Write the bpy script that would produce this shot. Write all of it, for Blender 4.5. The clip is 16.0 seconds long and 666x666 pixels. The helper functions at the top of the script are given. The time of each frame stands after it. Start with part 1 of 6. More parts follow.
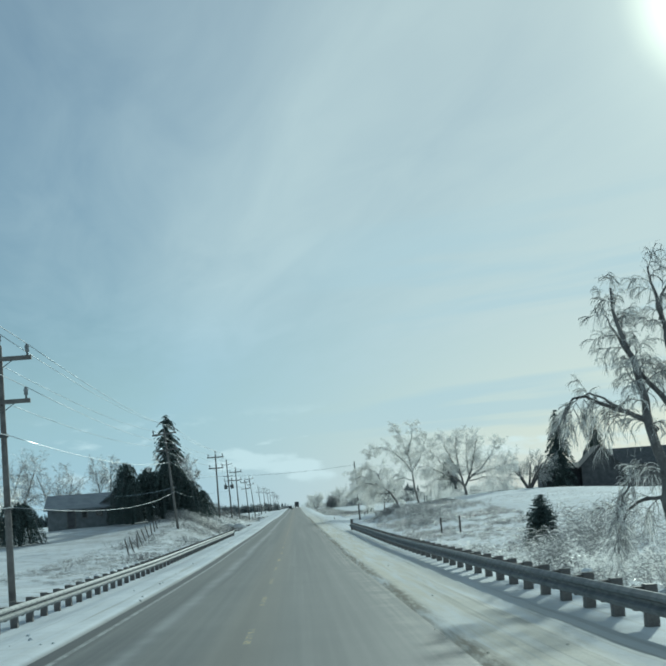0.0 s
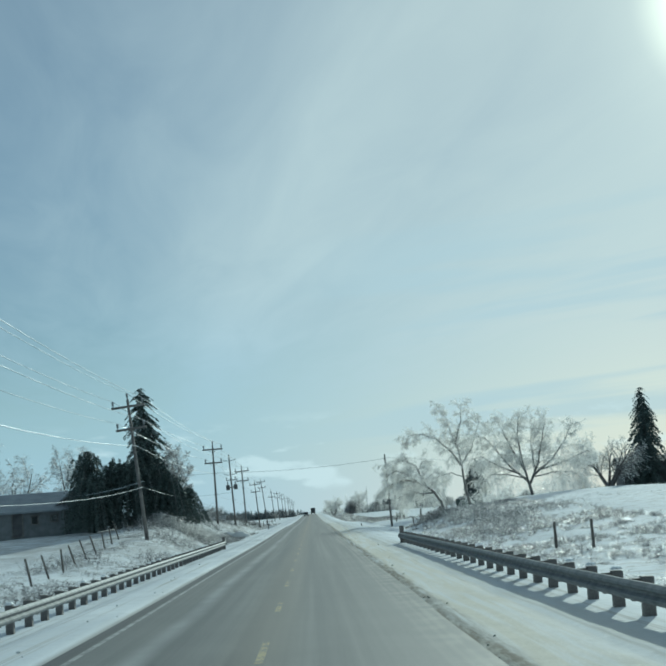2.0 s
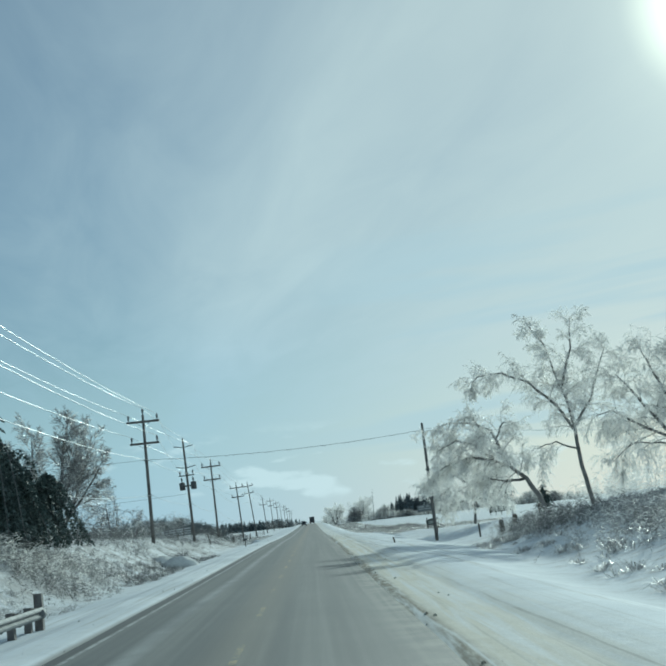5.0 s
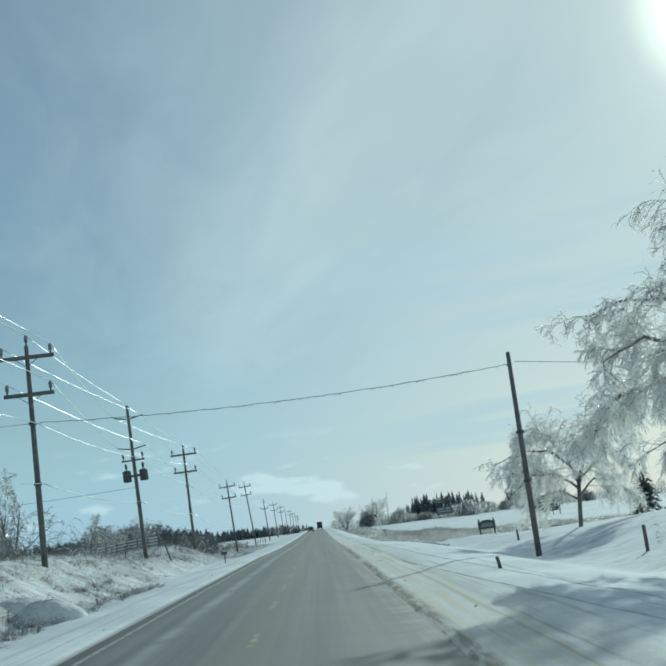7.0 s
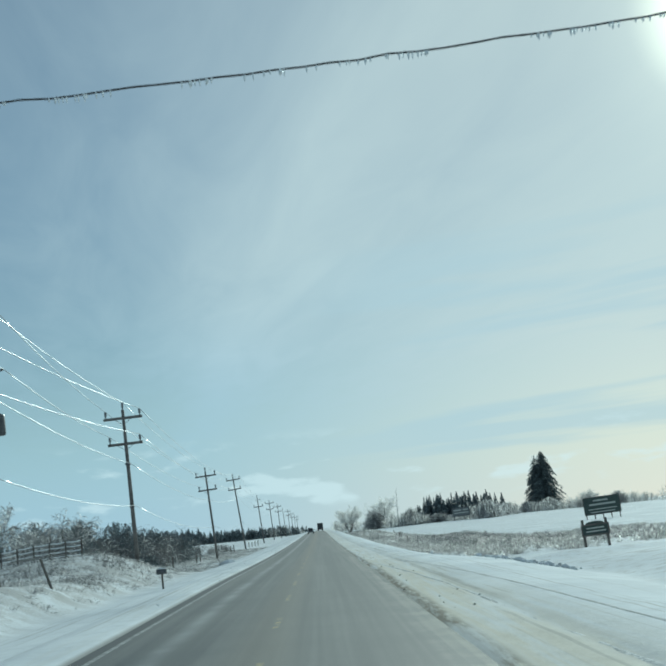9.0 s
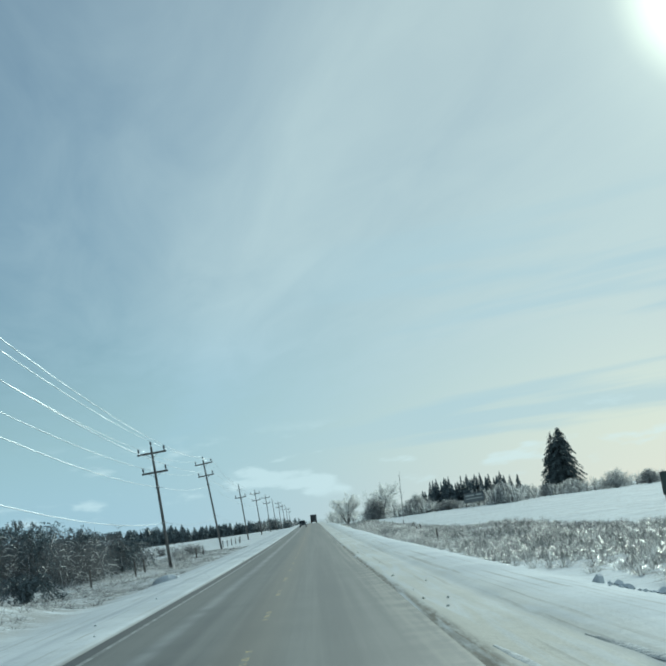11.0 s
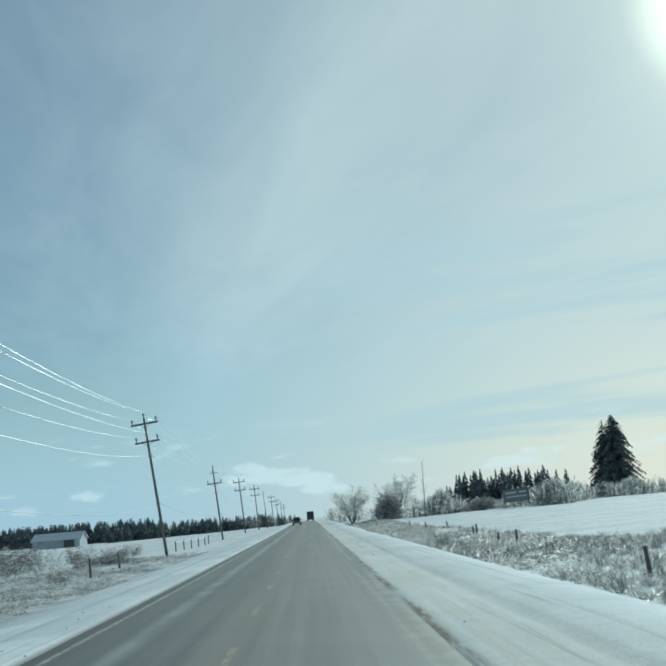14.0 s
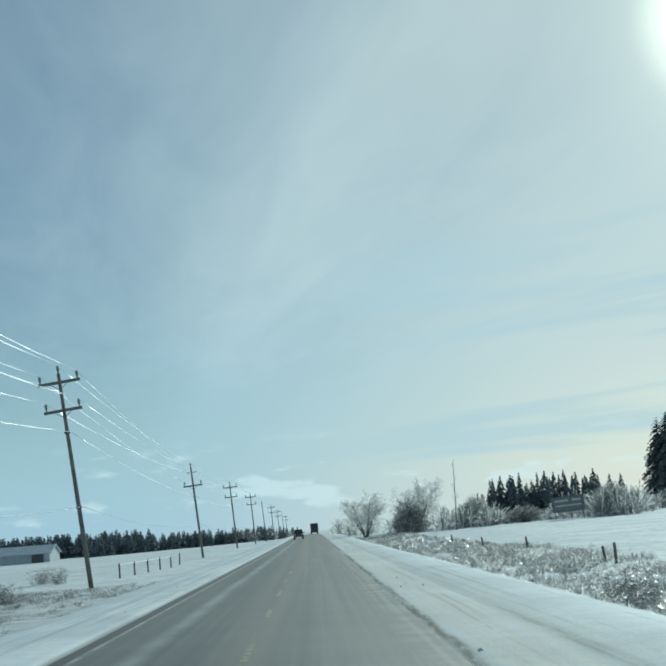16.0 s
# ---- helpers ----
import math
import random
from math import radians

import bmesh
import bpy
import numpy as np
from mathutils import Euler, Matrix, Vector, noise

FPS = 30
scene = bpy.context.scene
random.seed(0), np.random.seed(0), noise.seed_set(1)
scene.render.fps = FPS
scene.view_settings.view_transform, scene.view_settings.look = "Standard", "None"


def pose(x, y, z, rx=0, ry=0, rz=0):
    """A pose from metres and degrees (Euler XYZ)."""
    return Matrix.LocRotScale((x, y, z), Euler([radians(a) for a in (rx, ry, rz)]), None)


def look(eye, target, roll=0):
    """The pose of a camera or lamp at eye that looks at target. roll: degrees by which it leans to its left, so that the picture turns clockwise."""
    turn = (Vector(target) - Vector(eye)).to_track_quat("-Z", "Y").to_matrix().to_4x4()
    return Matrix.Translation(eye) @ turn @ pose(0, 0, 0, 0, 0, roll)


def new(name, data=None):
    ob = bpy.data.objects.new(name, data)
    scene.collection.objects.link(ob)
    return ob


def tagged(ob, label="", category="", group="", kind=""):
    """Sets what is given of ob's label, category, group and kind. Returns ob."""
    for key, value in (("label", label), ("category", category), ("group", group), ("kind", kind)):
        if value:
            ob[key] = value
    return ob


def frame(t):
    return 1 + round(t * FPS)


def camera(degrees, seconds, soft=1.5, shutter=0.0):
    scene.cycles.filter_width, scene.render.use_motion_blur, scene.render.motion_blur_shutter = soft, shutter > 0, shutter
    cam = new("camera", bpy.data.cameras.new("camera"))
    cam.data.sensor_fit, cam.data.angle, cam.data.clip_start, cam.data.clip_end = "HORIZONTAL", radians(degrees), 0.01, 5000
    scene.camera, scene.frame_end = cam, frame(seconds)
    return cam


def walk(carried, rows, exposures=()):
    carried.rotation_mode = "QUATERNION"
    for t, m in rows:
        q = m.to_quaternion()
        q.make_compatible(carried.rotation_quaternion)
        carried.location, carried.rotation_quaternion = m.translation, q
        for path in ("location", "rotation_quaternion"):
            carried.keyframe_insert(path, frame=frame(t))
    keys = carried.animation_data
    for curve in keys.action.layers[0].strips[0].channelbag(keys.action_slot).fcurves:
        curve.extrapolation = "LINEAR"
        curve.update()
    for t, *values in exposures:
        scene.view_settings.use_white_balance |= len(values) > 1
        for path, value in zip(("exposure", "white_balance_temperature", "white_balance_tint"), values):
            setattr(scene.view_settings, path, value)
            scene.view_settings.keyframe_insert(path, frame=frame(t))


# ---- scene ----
# ROAD WALK: t, x, y, z and turn of the camera; x = 0 is the road's centre line
cam = camera(28, 16.0, 2.2, 0.08)
ROWS = [
    (0, 0.961, -0.000, 3.914, 97.014, 4.001, -1.601),
    (0.5, 0.905, 10.812, 3.697, 96.948, 4.370, -0.595),
    (1, 0.837, 21.689, 3.512, 97.104, 4.489, -0.560),
    (1.5, 0.819, 32.625, 3.376, 97.242, 4.191, -0.635),
    (2, 0.881, 43.680, 3.255, 97.367, 4.042, -0.913),
    (2.5, 1.032, 54.862, 3.154, 97.460, 4.274, -1.157),
    (3, 1.177, 66.375, 3.023, 97.634, 4.549, -1.207),
    (3.5, 1.276, 78.122, 2.990, 97.719, 4.960, -1.056),
    (6, 1.397, 136.828, 2.663, 97.753, 5.578, -0.802),
    (6.5, 1.440, 148.662, 2.617, 97.786, 6.224, -0.795),
    (7, 1.375, 160.613, 2.569, 98.007, 5.966, -0.602),
    (7.5, 1.268, 172.204, 2.554, 98.018, 5.146, -0.429),
    (8, 1.173, 183.624, 2.504, 98.067, 5.076, -0.375),
    (8.5, 1.091, 195.307, 2.489, 98.133, 5.085, -0.450),
    (9, 1.046, 207.201, 2.467, 98.075, 5.176, -0.610),
    (11.5, 1.304, 267.666, 2.291, 97.539, 6.904, -0.889),
    (12, 1.277, 279.674, 2.186, 97.438, 5.844, -0.811),
    (12.5, 1.213, 291.585, 2.102, 97.581, 4.600, -0.747),
    (13, 1.210, 303.454, 2.046, 97.730, 3.966, -0.834),
    (13.5, 1.265, 315.382, 1.990, 97.688, 4.192, -1.050),
    (14, 1.340, 327.373, 1.919, 97.622, 4.737, -1.004),
    (14.5, 1.357, 339.553, 1.890, 97.652, 4.668, -1.004),
    (15, 1.302, 351.684, 1.841, 97.882, 4.651, -0.923),
    (15.5, 1.267, 363.446, 1.778, 97.945, 4.393, -0.846),
    (16, 1.203, 375.200, 1.760, 98.173, 4.443, -0.851),
]
walk(cam, [(t, pose(x, y, z, a, b, c)) for t, x, y, z, a, b, c in ROWS], ((0.0, 0.16, 5400, -13), (16.0, 0.16, 5400, -13)))
# END WALK
# ---------------------------------------------------------------- world, sun
SUN_AZ, SUN_EL = radians(20.5), radians(19.5)
SUN_DIR = Vector((math.sin(SUN_AZ) * math.cos(SUN_EL), math.cos(SUN_AZ) * math.cos(SUN_EL), math.sin(SUN_EL)))


class Nodes:
    """Short hand for building a node tree."""

    def __init__(self, tree):
        self.tree = tree
        tree.nodes.clear()

    def add(self, kind, ins=None, **props):
        n = self.tree.nodes.new(kind)
        for k, v in props.items():
            setattr(n, k, v)
        for k, v in (ins or {}).items():
            self.put(n.inputs[k], v)
        return n

    def put(self, socket, v):
        if isinstance(v, bpy.types.NodeSocket):
            self.tree.links.new(v, socket)
        else:
            socket.default_value = v

    def math(self, op, a, b=0.0, c=0.0, clamp=False):
        n = self.add("ShaderNodeMath", {0: a, 1: b, 2: c}, operation=op, use_clamp=clamp)
        return n.outputs[0]

    def ramp(self, v, lo, hi, to_lo=0.0, to_hi=1.0, smooth=True):
        n = self.add("ShaderNodeMapRange", {0: v, 1: lo, 2: hi, 3: to_lo, 4: to_hi},
                     interpolation_type="SMOOTHSTEP" if smooth else "LINEAR", clamp=True)
        return n.outputs[0]

    def mix(self, f, a, b, blend="MIX"):
        n = self.add("ShaderNodeMix", data_type="RGBA", blend_type=blend)
        self.put(n.inputs[0], f), self.put(n.inputs[6], a), self.put(n.inputs[7], b)
        return n.outputs[2]

    def noise(self, vec, scale, detail=3.0, rough=0.55, distort=0.0):
        n = self.add("ShaderNodeTexNoise", {"Vector": vec, "Scale": scale, "Detail": detail, "Roughness": rough, "Distortion": distort})
        return n.outputs[0]

    def xyz(self, x, y, z):
        return self.add("ShaderNodeCombineXYZ", {0: x, 1: y, 2: z}).outputs[0]


def rgb(r, g, b):
    return (r, g, b, 1.0)


world = bpy.data.worlds.new("winter_sky")
scene.world = world
world.use_nodes = True
W = Nodes(world.node_tree)
coord = W.add("ShaderNodeTexCoord").outputs["Generated"]
sep = W.add("ShaderNodeSeparateXYZ", {0: coord})
dx, dy, dz = sep.outputs
sky = W.add("ShaderNodeTexSky", sky_type="NISHITA", sun_disc=False, sun_elevation=SUN_EL, sun_rotation=SUN_AZ,
            air_density=1.0, dust_density=0.4, ozone_density=2.0, altitude=250.0)
SKY_STRENGTH = 0.044
clear = W.add("ShaderNodeVectorMath", {0: sky.outputs[0]}, operation="SCALE")
clear.inputs["Scale"].default_value = SKY_STRENGTH
# high thin cloud on a plane far overhead, combed into parallel bands
height = W.math("MAXIMUM", dz, 0.03)
pu, pv = W.math("DIVIDE", dx, height), W.math("DIVIDE", dy, height)
across = W.math("ADD", W.math("MULTIPLY", pu, 0.99), W.math("MULTIPLY", pv, 0.13))
along = W.math("SUBTRACT", W.math("MULTIPLY", pv, 0.99), W.math("MULTIPLY", pu, 0.13))
drift = W.noise(W.xyz(across, W.math("MULTIPLY", along, 0.16), 3.7), 1.3, 3.0, 0.5, 0.3)
wisps = W.noise(W.xyz(across, W.math("MULTIPLY", along, 0.2), 9.1), 4.2, 4.0, 0.55, 0.6)
drift = W.math("MULTIPLY", W.math("SUBTRACT", drift, 0.5), W.math("ADD", W.math("MULTIPLY", W.math("ABSOLUTE", across), 0.40), 0.38))
where = W.math("ADD", W.math("ADD", across, drift), 1.0)
sheet = W.add("ShaderNodeValToRGB", {0: W.math("DIVIDE", where, 7.0)})
sheet.color_ramp.interpolation = "B_SPLINE"
STOPS = ((0.0, 0.26), (0.6, 0.28), (1.0, 0.33), (1.3, 0.50), (1.5, 0.70), (1.68, 0.76), (1.9, 0.66), (2.15, 0.58), (2.5, 0.68), (3.1, 0.82), (3.9, 0.70), (4.6, 0.86), (7.0, 0.8))
for k, (at, v) in enumerate(STOPS):
    e = sheet.color_ramp.elements[k] if k < 2 else sheet.color_ramp.elements.new(at / 7.0)
    e.position, e.color = at / 7.0, (v, v, v, 1.0)
veil = W.math("ADD", sheet.outputs[0], W.math("MULTIPLY", W.math("SUBTRACT", wisps, 0.5), 0.4))
veil = W.math("ADD", W.math("MULTIPLY", veil, W.ramp(dz, 0.03, 0.14)), W.math("MULTIPLY", W.ramp(dz, 0.14, 0.03), 0.35), clamp=True)
# haze at the horizon, bluish away from the sun and cream below it
azimuth = W.math("ARCTAN2", dx, dy)
haze = W.ramp(dz, 0.12, 0.0)
veil = W.math("ADD", veil, W.math("MULTIPLY", haze, 0.5), clamp=True)
sunward = W.ramp(azimuth, -0.16, 0.30)
# aureole of the veiled sun
glow_dot = W.add("ShaderNodeVectorMath", {0: coord, 1: tuple(SUN_DIR)}, operation="DOT_PRODUCT").outputs["Value"]
glow_dot = W.math("MAXIMUM", glow_dot, 0.0)
wide = W.math("POWER", glow_dot, 8.0)
tight = W.math("POWER", glow_dot, 330.0)
core = W.math("POWER", glow_dot, 2000.0)
cloud_col = W.mix(wide, rgb(0.525, 0.56, 0.59), rgb(0.62, 0.60, 0.57))
low_col = W.mix(sunward, rgb(0.385, 0.495, 0.605), rgb(0.695, 0.62, 0.57))
cloud_col = W.mix(W.ramp(dz, 0.20, 0.04), cloud_col, low_col)
col = W.mix(veil, clear.outputs[0], cloud_col)
# long flat streaks of cloud low in front of the sun
bands = W.noise(W.xyz(W.math("MULTIPLY", azimuth, 2.2), W.math("SUBTRACT", W.math("MULTIPLY", dz, 26.0), W.math("MULTIPLY", azimuth, 1.6)), 4.4), 1.0, 4.0, 0.5, 0.3)
band = W.math("MULTIPLY", W.math("MULTIPLY", W.ramp(bands, 0.50, 0.62), W.ramp(azimuth, -0.05, 0.12)), W.math("MULTIPLY", W.ramp(dz, 0.02, 0.05), W.ramp(dz, 0.25, 0.15)))
col = W.mix(W.math("MULTIPLY", band, 0.6), col, rgb(0.47, 0.53, 0.57))
# low fair-weather clouds
low_vec = W.xyz(azimuth, W.math("MULTIPLY", dz, 3.2), 5.6)
there = W.math("MULTIPLY", W.ramp(azimuth, -0.22, -0.10), W.ramp(azimuth, 0.10, -0.02))
puffs = W.math("ADD", W.noise(low_vec, 21.0, 5.0, 0.5, 0.1), W.math("SUBTRACT", W.math("MULTIPLY", there, 0.06), 0.035))
belt = W.math("MULTIPLY", W.ramp(dz, 0.008, 0.018), W.ramp(dz, 0.075, 0.05))
puff = W.math("MULTIPLY", W.ramp(puffs, 0.54, 0.68), belt)
col = W.mix(W.math("MULTIPLY", puff, 0.5), col, rgb(0.74, 0.75, 0.75))
glow = W.add("ShaderNodeVectorMath", {0: rgb(1.0, 0.86, 0.58)[:3]}, operation="SCALE")
W.put(glow.inputs["Scale"], W.math("ADD", W.math("ADD", W.math("MULTIPLY", tight, 0.32), W.math("MULTIPLY", W.ramp(glow_dot, 0.9962, 0.9998), 0.52)), W.math("MULTIPLY", core, 2.0)))
col = W.mix(1.0, col, glow.outputs[0], "ADD")
back = W.add("ShaderNodeBackground", {"Color": col, "Strength": 1.0})
W.add("ShaderNodeOutputWorld", {0: back.outputs[0]})

sun = new("sun", bpy.data.lights.new("sun", "SUN"))
sun.data.energy, sun.data.angle, sun.data.color = 2.75, radians(0.9), (1.0, 0.93, 0.82)
sun.matrix_world = look((0, 0, 60), Vector((0, 0, 60)) - SUN_DIR)


# ---------------------------------------------------------------- materials
def material(name, build):
    m = bpy.data.materials.new(name)
    m.use_nodes = True
    n = Nodes(m.node_tree)
    shader = build(n)
    n.add("ShaderNodeOutputMaterial", {0: shader})
    return m


def bumped(n, h, strength=0.3, distance=0.02):
    return n.add("ShaderNodeBump", {"Height": h, "Strength": strength, "Distance": distance}).outputs[0]


def plain(name, c1, c2, scale=6.0, rough=0.6, metal=0.0, bump=0.2, fine=40.0, spec=0.5, distance=0.01, random_tone=0.0):
    """A mottled surface: two tones at a coarse and a fine scale, with relief."""
    def build(n):
        p = n.add("ShaderNodeTexCoord").outputs["Object"]
        a, b = n.noise(p, scale, 4.0), n.noise(p, fine, 3.0)
        f = n.ramp(n.math("ADD", n.math("MULTIPLY", a, 0.65), n.math("MULTIPLY", b, 0.35)), 0.35, 0.65)
        c = n.mix(f, c1, c2)
        if random_tone:
            r = n.add("ShaderNodeObjectInfo").outputs["Random"]
            c = n.mix(n.math("MULTIPLY", r, random_tone), c, rgb(c1[0] * 0.5, c1[1] * 0.5, c1[2] * 0.5))
        s = n.add("ShaderNodeBsdfPrincipled", {"Base Color": c, "Metallic": metal, "Specular IOR Level": spec,
                                               "Roughness": n.ramp(b, 0.2, 0.8, max(rough - 0.12, 0.03), min(rough + 0.12, 1.0))})
        if bump:
            n.put(s.inputs["Normal"], bumped(n, f, bump, distance))
        return s.outputs[0]
    return material(name, build)


def snow_shader(n):
    g = n.add("ShaderNodeNewGeometry")
    p = g.outputs["Position"]
    s = n.add("ShaderNodeSeparateXYZ", {0: p})
    x, y = s.outputs[0], s.outputs[1]
    big, mid, fine = n.noise(p, 0.12, 4.0), n.noise(p, 1.3, 4.0), n.noise(p, 14.0, 4.0)
    c = n.mix(n.ramp(big, 0.35, 0.65), rgb(0.61, 0.64, 0.665), rgb(0.74, 0.765, 0.78))
    c = n.mix(n.math("MULTIPLY", n.ramp(n.math("ADD", n.math("MULTIPLY", mid, 0.6), n.math("MULTIPLY", n.noise(p, 4.5, 4.0), 0.4)), 0.48, 0.62), 0.28), c, rgb(0.50, 0.52, 0.53))
    # straw and soil showing through thin snow off the verge
    ax = n.math("ABSOLUTE", x)
    thin = n.math("MULTIPLY", n.ramp(ax, 8.0, 11.0), n.ramp(n.math("ADD", n.math("MULTIPLY", mid, 0.6), n.math("MULTIPLY", fine, 0.4)), 0.50, 0.62))
    mats = n.math("MULTIPLY", n.math("MULTIPLY", n.ramp(x, -7.4, -9.4), n.ramp(x, -48.0, -20.0)), n.math("MULTIPLY", n.ramp(y, 123.0, 157.0), n.ramp(y, 480.0, 420.0)))
    mats = n.math("MULTIPLY", mats, n.ramp(n.math("ADD", n.math("MULTIPLY", n.noise(p, 0.5, 4.0), 0.55), n.math("MULTIPLY", fine, 0.45)), 0.40, 0.56))
    c = n.mix(n.math("MULTIPLY", thin, 0.5), c, rgb(0.34, 0.31, 0.27))
    c = n.mix(n.math("MULTIPLY", mats, 0.85), c, n.mix(mid, rgb(0.27, 0.265, 0.25), rgb(0.47, 0.465, 0.455)))
    # slush thrown up along the asphalt: a muddy lip, then cream and grey streaks along the road
    streak = n.noise(n.xyz(n.math("MULTIPLY", x, 3.2), n.math("MULTIPLY", y, 0.10), 0.0), 1.0, 4.0, 0.6, 0.6)
    ruts = n.noise(n.xyz(n.math("MULTIPLY", x, 5.5), n.math("MULTIPLY", y, 0.022), 8.0), 1.0, 3.0, 0.6, 0.5)
    lane = n.math("MULTIPLY", n.ramp(ax, 9.0, 7.0), n.ramp(ax, 3.3, 4.2))
    rut = n.math("MULTIPLY", n.math("MULTIPLY", lane, n.ramp(ruts, 0.54, 0.64)), n.ramp(streak, 0.35, 0.6))
    wander = n.math("MULTIPLY", n.math("SUBTRACT", n.noise(n.xyz(0.0, n.math("MULTIPLY", y, 0.11), 4.0), 1.0, 4.0, 0.65), 0.5), 0.9)
    off = n.math("ADD", x, wander)
    cream = n.math("MULTIPLY", n.math("MULTIPLY", n.ramp(off, 6.4, 4.0), n.ramp(x, 2.0, 2.6)), n.ramp(streak, 0.3, 0.62, 0.35, 1.0))
    cream = n.math("ADD", cream, n.math("MULTIPLY", n.math("MULTIPLY", n.ramp(x, -5.6, -3.4), n.ramp(x, -2.0, -2.6)), n.ramp(streak, 0.4, 0.7, 0.0, 0.22)))
    c = n.mix(n.math("MULTIPLY", cream, n.ramp(y, 250.0, 310.0, 0.95, 0.6)), c, n.mix(mid, rgb(0.50, 0.47, 0.385), rgb(0.68, 0.645, 0.55)))
    c = n.mix(n.math("MULTIPLY", rut, 0.55), c, rgb(0.36, 0.35, 0.31))
    lip = n.math("MULTIPLY", n.ramp(n.math("ABSOLUTE", n.math("SUBTRACT", n.math("ADD", x, n.math("MULTIPLY", wander, 0.25)), 3.26)), n.ramp(y, 250.0, 310.0, 0.34, 0.14), n.ramp(y, 250.0, 310.0, 0.08, 0.02)), n.ramp(streak, 0.30, 0.52))
    lip = n.math("MULTIPLY", lip, n.ramp(n.noise(n.xyz(n.math("MULTIPLY", x, 7.0), n.math("MULTIPLY", y, 0.7), 3.0), 1.0, 5.0, 0.65), 0.30, 0.58))
    c = n.mix(n.math("MULTIPLY", lip, 0.9), c, n.mix(mid, rgb(0.13, 0.115, 0.09), rgb(0.34, 0.305, 0.245)))
    c = n.mix(n.math("MULTIPLY", n.math("MULTIPLY", n.ramp(x, -3.66, -3.5), n.ramp(x, -2.0, -2.6)), 0.8), c, rgb(0.2, 0.195, 0.18))
    b = n.add("ShaderNodeBsdfPrincipled", {"Base Color": c, "Roughness": n.ramp(fine, 0.3, 0.7, 0.75, 0.95), "Specular IOR Level": 0.06})
    h = n.math("ADD", n.math("MULTIPLY", mid, 1.0), n.math("MULTIPLY", fine, 0.35))
    n.put(b.inputs["Normal"], bumped(n, h, 0.45, 0.07))
    return b.outputs[0]


def asphalt_shader(n):
    p = n.add("ShaderNodeNewGeometry").outputs["Position"]
    s = n.add("ShaderNodeSeparateXYZ", {0: p})
    x, y = s.outputs[0], s.outputs[1]
    long = n.noise(n.xyz(n.math("MULTIPLY", x, 1.6), n.math("MULTIPLY", y, 0.012), 0.0), 1.0, 3.0, 0.55, 0.3)
    thin = n.noise(n.xyz(n.math("MULTIPLY", x, 6.0), n.math("MULTIPLY", y, 0.03), 5.0), 1.0, 3.0)
    grain, patch = n.noise(p, 55.0, 3.0), n.noise(p, 0.35, 4.0)
    f = n.math("ADD", n.math("MULTIPLY", long, 0.5), n.math("ADD", n.math("MULTIPLY", thin, 0.3), n.math("MULTIPLY", patch, 0.2)))
    c = n.mix(n.ramp(f, 0.34, 0.66), rgb(0.066, 0.071, 0.070), rgb(0.165, 0.170, 0.162))
    # salt dried between the wheel tracks of the oncoming lane
    wob = n.math("MULTIPLY", n.math("SUBTRACT", n.noise(n.xyz(0.0, n.math("MULTIPLY", y, 0.05), 2.0), 1.0, 2.0), 0.5), 0.35)
    d = n.math("ABSOLUTE", n.math("ADD", n.math("ADD", x, 1.95), wob))
    salt = n.math("MULTIPLY", n.ramp(d, 0.36, 0.0), n.ramp(patch, 0.3, 0.65, 0.45, 1.0))
    c = n.mix(n.math("MULTIPLY", salt, 0.46), c, rgb(0.42, 0.43, 0.42))
    # the tan film of old grit along the middle
    d2 = n.math("ABSOLUTE", n.math("ADD", x, 0.05))
    c = n.mix(n.math("MULTIPLY", n.ramp(d2, 0.9, 0.1), 0.3), c, rgb(0.21, 0.18, 0.13))
    # damp edges under the melting snow, grit drifted over the right side
    c = n.mix(n.math("MULTIPLY", n.ramp(n.math("ADD", x, n.math("MULTIPLY", patch, 0.2)), -3.0, -3.16), 0.75), c, rgb(0.045, 0.048, 0.05))
    grit = n.math("MULTIPLY", n.ramp(x, 2.2, 3.3), n.ramp(n.math("ADD", n.math("MULTIPLY", thin, 0.5), n.math("MULTIPLY", n.noise(p, 1.1, 5.0), 0.5)), 0.42, 0.62))
    c = n.mix(n.math("MULTIPLY", grit, 0.75), c, rgb(0.30, 0.29, 0.245))
    dark = n.ramp(grain, 0.45, 0.7)
    c = n.mix(n.math("MULTIPLY", dark, 0.25), c, rgb(0.04, 0.04, 0.04))
    b = n.add("ShaderNodeBsdfPrincipled", {"Base Color": c, "Roughness": n.ramp(f, 0.3, 0.7, 0.55, 0.75), "Specular IOR Level": 0.32})
    n.put(b.inputs["Normal"], bumped(n, grain, 0.35, 0.008))
    return b.outputs[0]


def paint_shader(tone, under, lo=0.42, hi=0.58):
    def build(n):
        p = n.add("ShaderNodeNewGeometry").outputs["Position"]
        w = n.math("ADD", n.math("MULTIPLY", n.noise(p, 2.2, 4.0), 0.5), n.math("MULTIPLY", n.noise(p, 19.0, 4.0), 0.5))
        c = n.mix(n.ramp(w, lo, hi), tone, under)
        return n.add("ShaderNodeBsdfPrincipled", {"Base Color": c, "Roughness": 0.7}).outputs[0]
    return build


